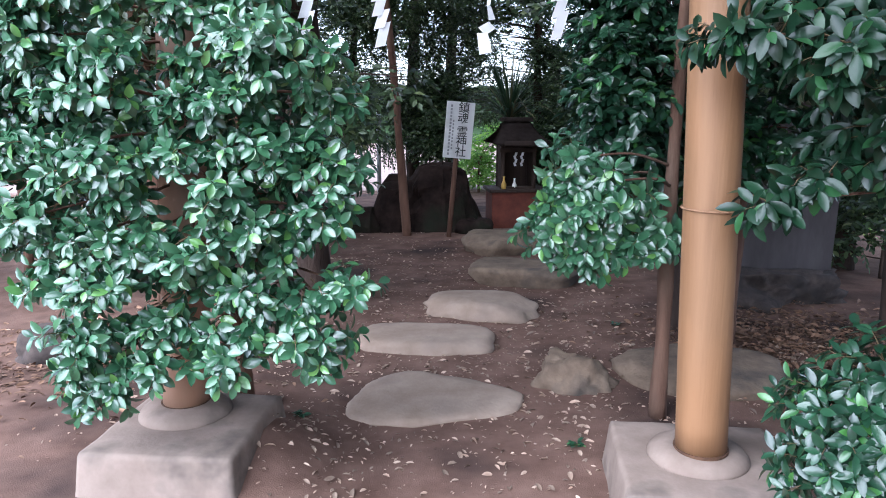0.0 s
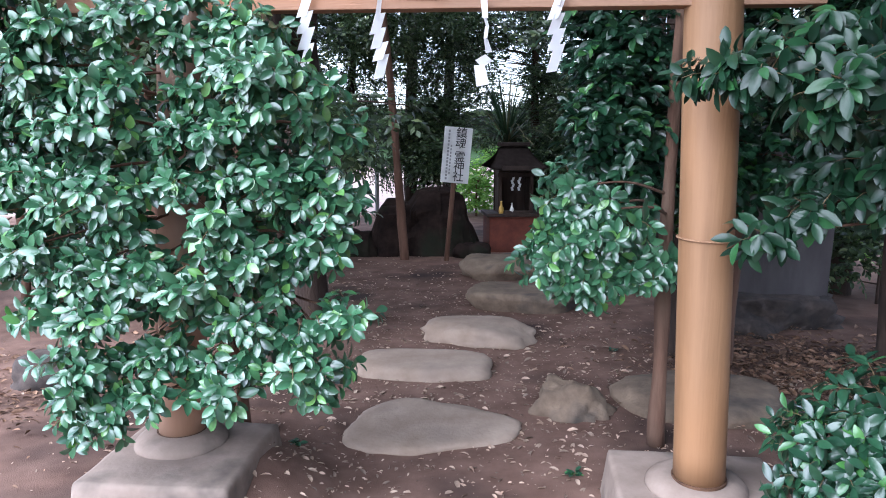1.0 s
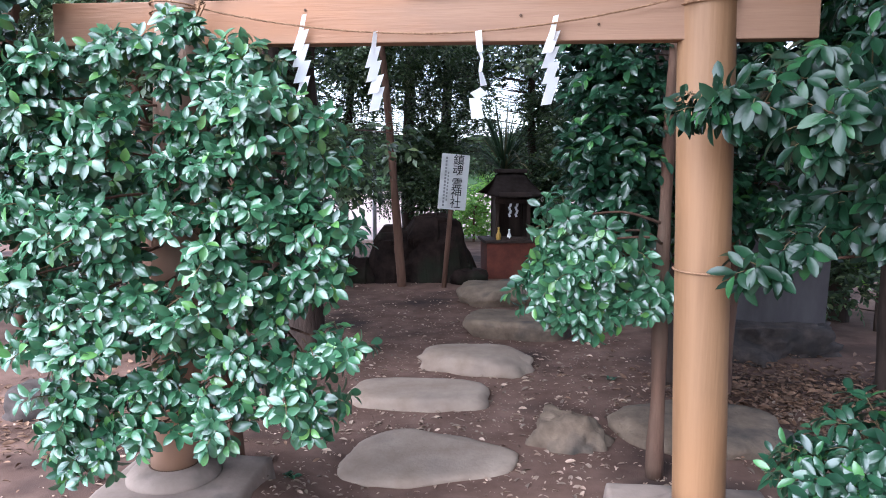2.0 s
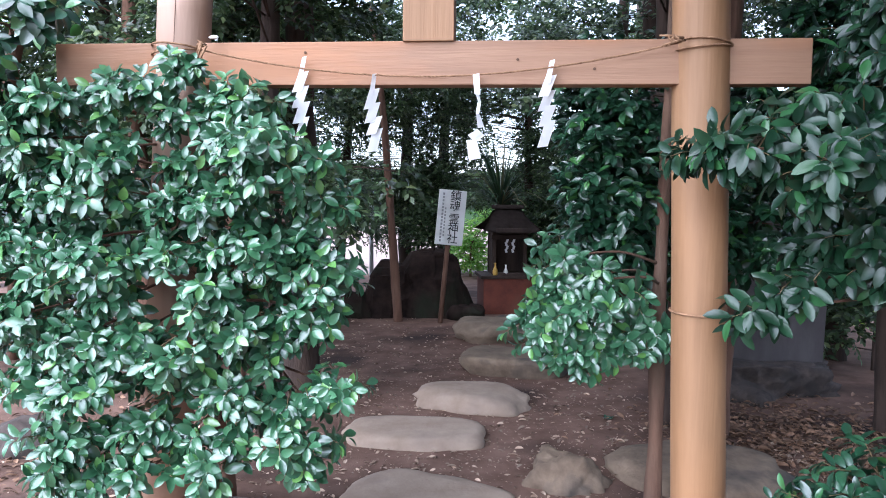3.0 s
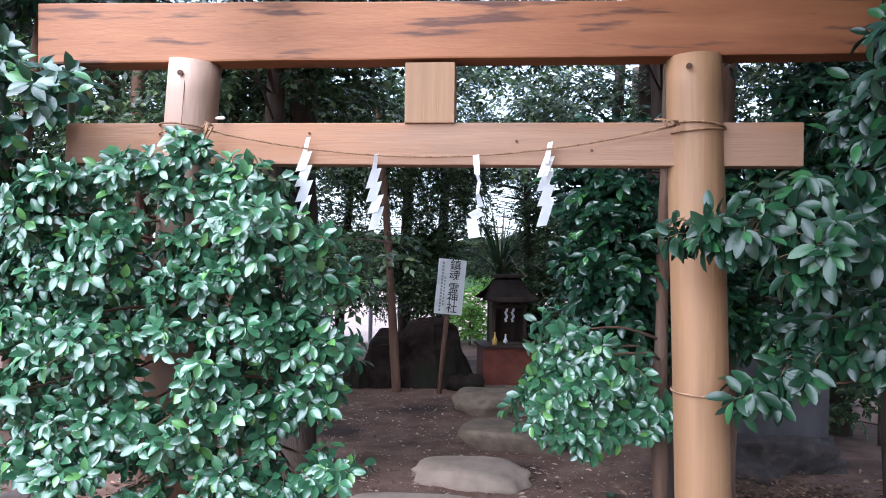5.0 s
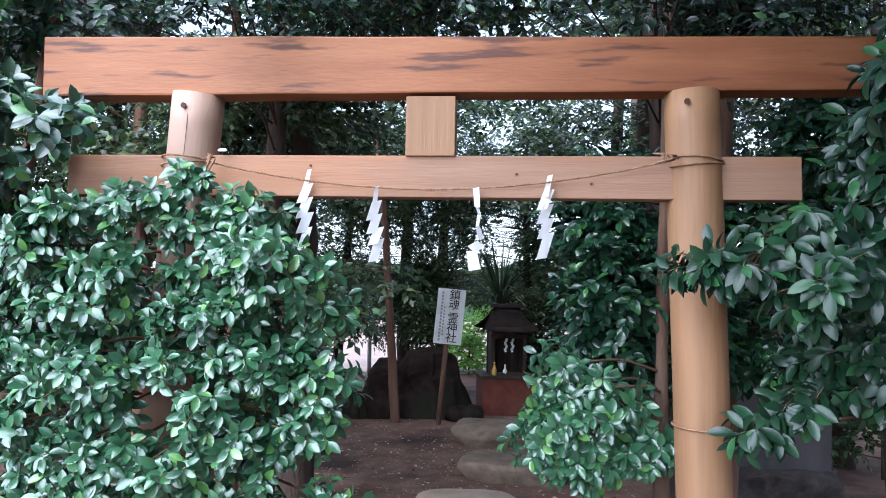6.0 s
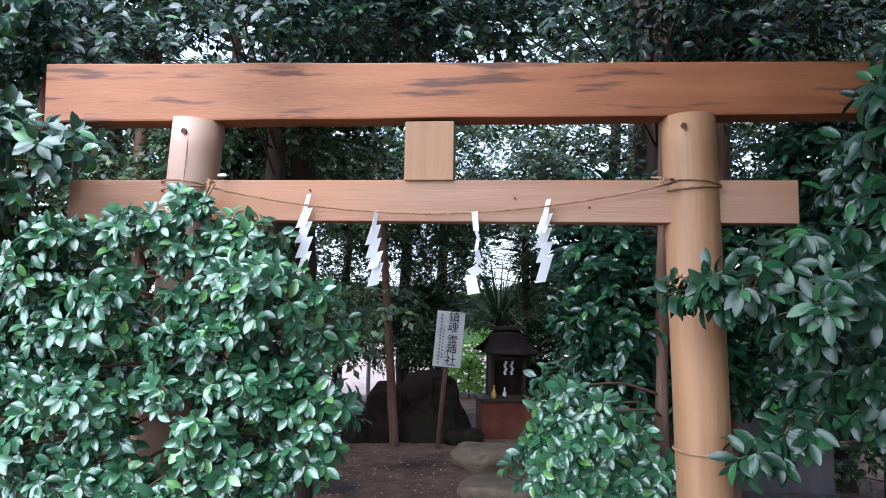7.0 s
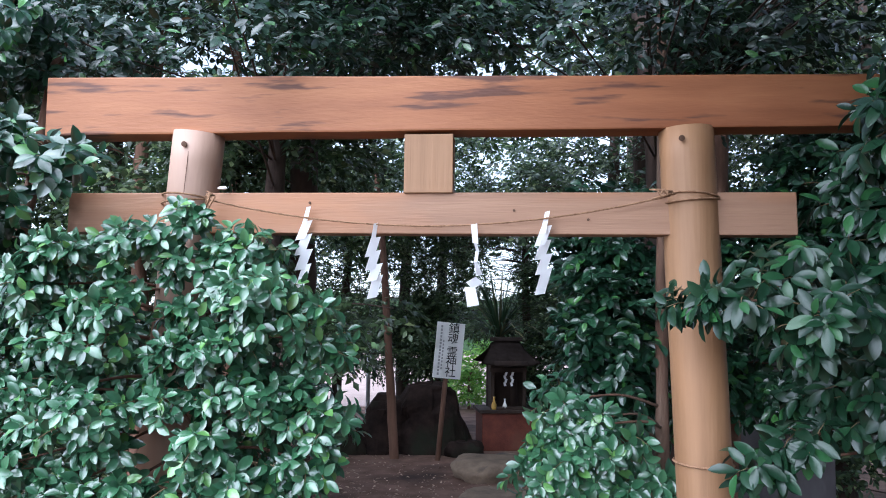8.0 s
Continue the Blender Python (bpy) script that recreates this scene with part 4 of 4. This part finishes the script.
forest_tree(0.07, 9.85, -0.40, 4.4, 0.068, "slender bare trunk beside the dark rock", cloud(-1.6, 0.9, 9.8, 11.4, 2.7, 4.4, 10, 0.55, 57), 900, 9, 0.2, 0.085, 57, BARK)
# the closed canopy over the clearing
for k, (x, y, b) in enumerate(((-3.4, 8.3, (-4.0, 0.2, 5.0, 9.0, 4.3, 5.6)), (2.9, 8.0, (0.0, 4.4, 5.0, 9.0, 4.3, 5.6)), (0.2, 12.9, (-2.4, 3.4, 10.4, 12.8, 3.3, 5.6)))):
    forest_tree(x, y, 0.1, 5.2, 0.13, "tall evergreen whose canopy shades the clearing", cloud(*b, 20, 0.75, 120 + k), (2400, 2200, 1500)[k], 9, 0.26, 0.135, 120 + k)
# dense trees, mostly unseen, added to keep light off the gate's right side
forest_tree(3.9, 1.6, 0.1, 5.0, 0.15, "large evergreen, mostly unseen, added to shade the right of the gate", cloud(0.3, 4.2, -2.2, 2.5, 3.6, 4.8, 56, 0.60, 131) + cloud(-0.9, 0.5, -2.2, 0.2, 4.0, 4.8, 12, 0.5, 134) + cloud(3.2, 5.0, -1.0, 4.0, 0.8, 3.2, 14, 0.7, 132), 5600, 9, 0.26, 0.125, 131)
forest_tree(4.4, -2.2, 0.1, 5.0, 0.15, "large unseen evergreen added behind the viewer to block light", cloud(2.2, 4.6, -3.4, 0.3, 0.7, 5.2, 34, 0.65, 133), 3000, 9, 0.26, 0.125, 133)
# fine foliage between the rock and the yard
forest_tree(-0.9, 11.9, 0.1, 4.4, 0.09, "thin tree with fine dense leaves behind the rock", cloud(-3.0, 0.8, 11.3, 12.6, 1.05, 4.3, 64, 0.30, 141), 4000, 9, 0.17, 0.060, 141)
forest_tree(2.3, 12.0, 0.1, 4.4, 0.09, "thin tree with fine dense leaves behind the shrine", cloud(0.6, 4.0, 11.6, 12.8, 1.6, 4.4, 56, 0.30, 142) + cloud(0.5, 2.6, 11.7, 12.6, 2.1, 3.7, 22, 0.30, 143), 4600, 9, 0.17, 0.060, 142)
# the wood behind
WOOD = ((-5.2, 7.5, 4.8, 0.12, (-7.5, -3.2, 5.5, 9.0, 0.6, 4.6), 26), (-2.8, 9.5, 5.2, 0.11, (-4.6, -1.2, 8.6, 11.0, 1.3, 4.8), 24), (3.0, 9.2, 5.0, 0.12, (2.8, 4.8, 7.8, 10.6, 1.0, 4.8), 24), (4.9, 7.4, 5.0, 0.12, (3.6, 6.8, 6.8, 9.4, 0.5, 4.8), 26),
        (0.9, 13.2, 5.4, 0.12, (-1.2, 2.6, 12.2, 14.4, 1.9, 5.2), 24), (-1.9, 13.6, 5.4, 0.12, (-4.4, -0.6, 12.6, 14.6, 1.9, 5.4), 24), (4.3, 12.4, 5.4, 0.14, (2.6, 6.8, 11.4, 14.0, 0.6, 5.4), 26), (3.72, 4.95, 4.6, 0.07, (3.0, 4.8, 4.4, 6.0, 2.0, 4.4), 16))
for k, (x, y, h, r, b, c) in enumerate(WOOD):
    forest_tree(x, y, 0.05 * (-1) ** k, h, r, "evergreen forest tree with dense dark leaves", cloud(*b, c, 0.66, 60 + k) + (cloud(1.5, 3.0, 8.4, 9.8, 3.2, 4.7, 8, 0.55, 99) if k == 2 else []), 1300 if y > 12 else 1400 if x > 3.5 else 2300, 9, 0.24, 0.09, 60 + k)
for k, (x0, x1, y0, y1, z0, z1) in enumerate(((-3.2, -1.5, 10.9, 12.0, 0.3, 1.3), (-4.4, -2.2, 7.2, 9.0, 0.2, 1.2), (2.7, 3.8, 9.5, 10.8, 0.2, 1.3), (4.0, 6.0, 6.4, 7.4, 0.2, 1.2), (0.1, 0.8, 11.4, 12.0, 0.9, 2.2), (2.35, 3.4, 10.6, 11.8, 0.2, 2.8), (1.9, 2.7, 11.5, 12.1, 0.3, 1.6))):
    bush("undergrowth_shrub", "dark evergreen shrub in the undergrowth", (((x0 + x1) / 2, (y0 + y1) / 2, 0), ((x0 + x1) / 2, (y0 + y1) / 2, z1 * 0.7)), True, cloud(x0, x1, y0, y1, z0, z1, 10, 0.36, 80 + k), 800, 9, 0.18, 0.085, PLAIN_LEAF, LEAF_SHADE, 80 + k, DARK_BARK, 0, 0.02, 0.4, twigs=False)
# these three look sunlit through their leaf colour
bush("sunlit_shrub", "bright yellow-green shrub at the edge of the yard, sunlight in its leaf colour", ((1.65, 15.4, 0), (1.65, 15.4, 0.7)), True, cloud(1.25, 2.1, 15.1, 15.8, 0.2, 1.5, 12, 0.34, 90), 500, 9, 0.18, 0.10, PLAIN_LEAF, LEAF_PAINTED_SUN, 90, BARK, 0, 0.03, 0.3, twigs=False)
bush("sunlit_shrub", "yellow-green undergrowth beyond the memorial slab, backlight in its leaf colour", ((5.6, 8.9, 0), (5.6, 8.9, 0.6)), True, cloud(5.0, 6.4, 8.6, 9.3, 0.1, 1.1, 10, 0.3, 92), 420, 9, 0.16, 0.075, PLAIN_LEAF, LEAF_PAINTED_SUN, 92, BARK, 0, 0.02, 0.3, twigs=False)
bush("sunlit_tree", "yellow-green leafy tree at the edge of the wood, backlight in its leaf colour", ((-4.0, 7.6, 0), (-3.9, 7.5, 1.6), (-3.7, 7.4, 3.2)), True, cloud(-4.6, -3.2, 6.6, 7.6, 2.4, 4.6, 10, 0.35, 91), 420, 9, 0.18, 0.085, PLAIN_LEAF, LEAF_PAINTED_SUN, 91, BARK, 0, 0.05, 0.3, category="tree", twigs=False)


def build_weed(x, y, seed):
    rng = np.random.default_rng(seed)
    n = 14
    a = np.linspace(0, 5.5, n) + rng.normal(0, 0.3, n)
    d = unit(np.stack([np.cos(a), np.sin(a), rng.uniform(0.2, 0.9, n)], 1))
    nv = np.array((0, 0, 1.0)) + rng.normal(0, 0.2, (n, 3))
    nv = unit(nv - d * (nv * d).sum(-1, keepdims=True))
    p = np.zeros((n, 3)) + rng.normal(0, 0.012, (n, 3)) * np.array((1, 1, 0))
    w = new("weed", leaf_mesh("weed", FINE_LEAF, (p, d, nv, rng.uniform(0.03, 0.055, n)), LEAF_DULL))
    w.location = (x, y, ground_height(x, y) + 0.003)
    tagged(w, "tiny green weed sprouting from the bare soil", "weed", "weeds on the soil")


for k, (x, y) in enumerate(((-0.52, 3.52), (0.93, 3.32), (1.75, 5.4), (-0.35, 6.3))):
    build_weed(x, y, 200 + k)


# ---- strap-leaved plant behind the shrine ----
def build_strap():
    s = thing("strap_leaved_plant", pose(1.72, 11.35, 0), "strap-leaved plant with long arching leaves behind the shrine", "plant")
    part("stem", tube_mesh([(0, 0, 0), (0.02, 0, 0.9), (0.0, 0.03, 1.75)], [0.07, 0.06, 0.05], 9, 0.2), DARK_BARK, s, "", True)
    rng = random.Random(5)
    for k in range(130):
        a = rng.uniform(0, 2 * math.pi)
        up = rng.uniform(0.0, 0.85)
        length = rng.uniform(1.0, 1.9)
        w = rng.uniform(0.009, 0.017)
        bm = bmesh.new()
        prev = None
        for i in range(8):
            t = i / 7
            rad = length * (0.18 + 0.55 * (1 - up)) * t
            z = 1.6 + length * (0.5 + 0.6 * up) * t - length * (0.6 - 0.5 * up) * t * t
            c = Vector((rad * math.cos(a), rad * math.sin(a), z))
            side = Vector((-math.sin(a), math.cos(a), 0)) * w * (1 - t ** 3) * (0.6 + 0.4 * min(1, t * 4))
            row = [bm.verts.new(c - side), bm.verts.new(c + Vector((0, 0, -w * 0.35))), bm.verts.new(c + side)]
            if prev:
                bm.faces.new((prev[0], prev[1], row[1], row[0]))
                bm.faces.new((prev[1], prev[2], row[2], row[1]))
            prev = row
        part("strap_leaf", bm, STRAP, s, "", True)


build_strap()


# ---- fallen leaves ----
def build_litter():
    rng = np.random.default_rng(77)

    def lay(n, cx, cy, sx, sy, z, size, name, label, dry=LITTER):
        x, y = rng.normal(cx, sx, n), rng.normal(cy, sy, n)
        p = np.stack([x, y, np.array([ground_height(a, b) for a, b in zip(x, y)]) + 0.006 + z * rng.random(n)], 1)
        a = rng.uniform(0, 2 * math.pi, n)
        d = unit(np.stack([np.cos(a), np.sin(a), rng.normal(0, 0.12, n)], 1))
        nv = np.array((0, 0, 1.0)) + rng.normal(0, 0.4, (n, 3))
        nv = unit(nv - d * (nv * d).sum(-1, keepdims=True))
        tagged(new(name, leaf_mesh(name, DRY_LEAF, (p, d, nv, size * (0.3 + 1.0 * rng.random(n) ** 1.6)), dry)), label, "leaves", kind="stuff")

    lay(2300, 0.7, 4.4, 1.2, 1.4, 0.0, 0.056, "fallen_leaves", "scattered dry leaves on the soil along the path")
    lay(4200, 0.6, 4.9, 1.5, 1.7, 0.0, 0.020, "leaf_crumbs", "fine crumbs of dry leaves trodden into the soil")
    lay(900, -0.1, 8.0, 1.2, 1.2, 0.0, 0.05, "fallen_leaves", "scattered dry leaves by the dark rock")
    lay(3000, 3.1, 4.8, 0.6, 0.55, 0.04, 0.07, "leaf_pile", "heap of dry brown leaves beside the memorial slab", LITTER_BROWN)
    lay(500, 2.7, 4.3, 0.5, 0.5, 0.02, 0.06, "fallen_leaves", "pale dry leaves scattered round the leaf heap")
    lay(160, -0.35, 3.15, 0.12, 0.35, 0.01, 0.045, "fallen_leaves", "dry leaves banked against the footing")
    lay(1200, -2.2, 4.8, 0.55, 0.6, 0.02, 0.06, "leaf_pile", "dry brown leaves gathered under the bush", LITTER_BROWN)


build_litter()


# ---- far trees all round ----
def build_backdrop():
    bm = bmesh.new()
    n, rows = 160, []
    for j in range(9):
        row = []
        for i in range(n):
            a = 2 * math.pi * i / n
            q = Vector((math.cos(a) * 6, math.sin(a) * 6, j * 0.8))
            r = 38 + 2.5 * noise.noise(q) + 1.2 * noise.noise(q * 3) - (j / 8) ** 3 * 2
            z = j / 8 * (3.4 + 1.2 * noise.noise(Vector((math.cos(a) * 5, math.sin(a) * 5, 9))) + 1.0 * noise.noise(Vector((math.cos(a) * 17, math.sin(a) * 17, 4))))
            row.append(bm.verts.new((r * math.cos(a), r * math.sin(a) + 4, z - 0.1)))
        rows.append(row)
    for a, b in zip(rows, rows[1:]):
        for i in range(n):
            bm.faces.new((a[i], a[(i + 1) % n], b[(i + 1) % n], b[i]))
    tagged(part("backdrop", bm, surface("far_foliage", (0.02, 0.045, 0.02), (0.06, 0.11, 0.04), 1.2, rough=0.8, bump=1.0, fine=5), None, "", True), "far line of green trees round the grounds", "trees", kind="structure")


build_backdrop()
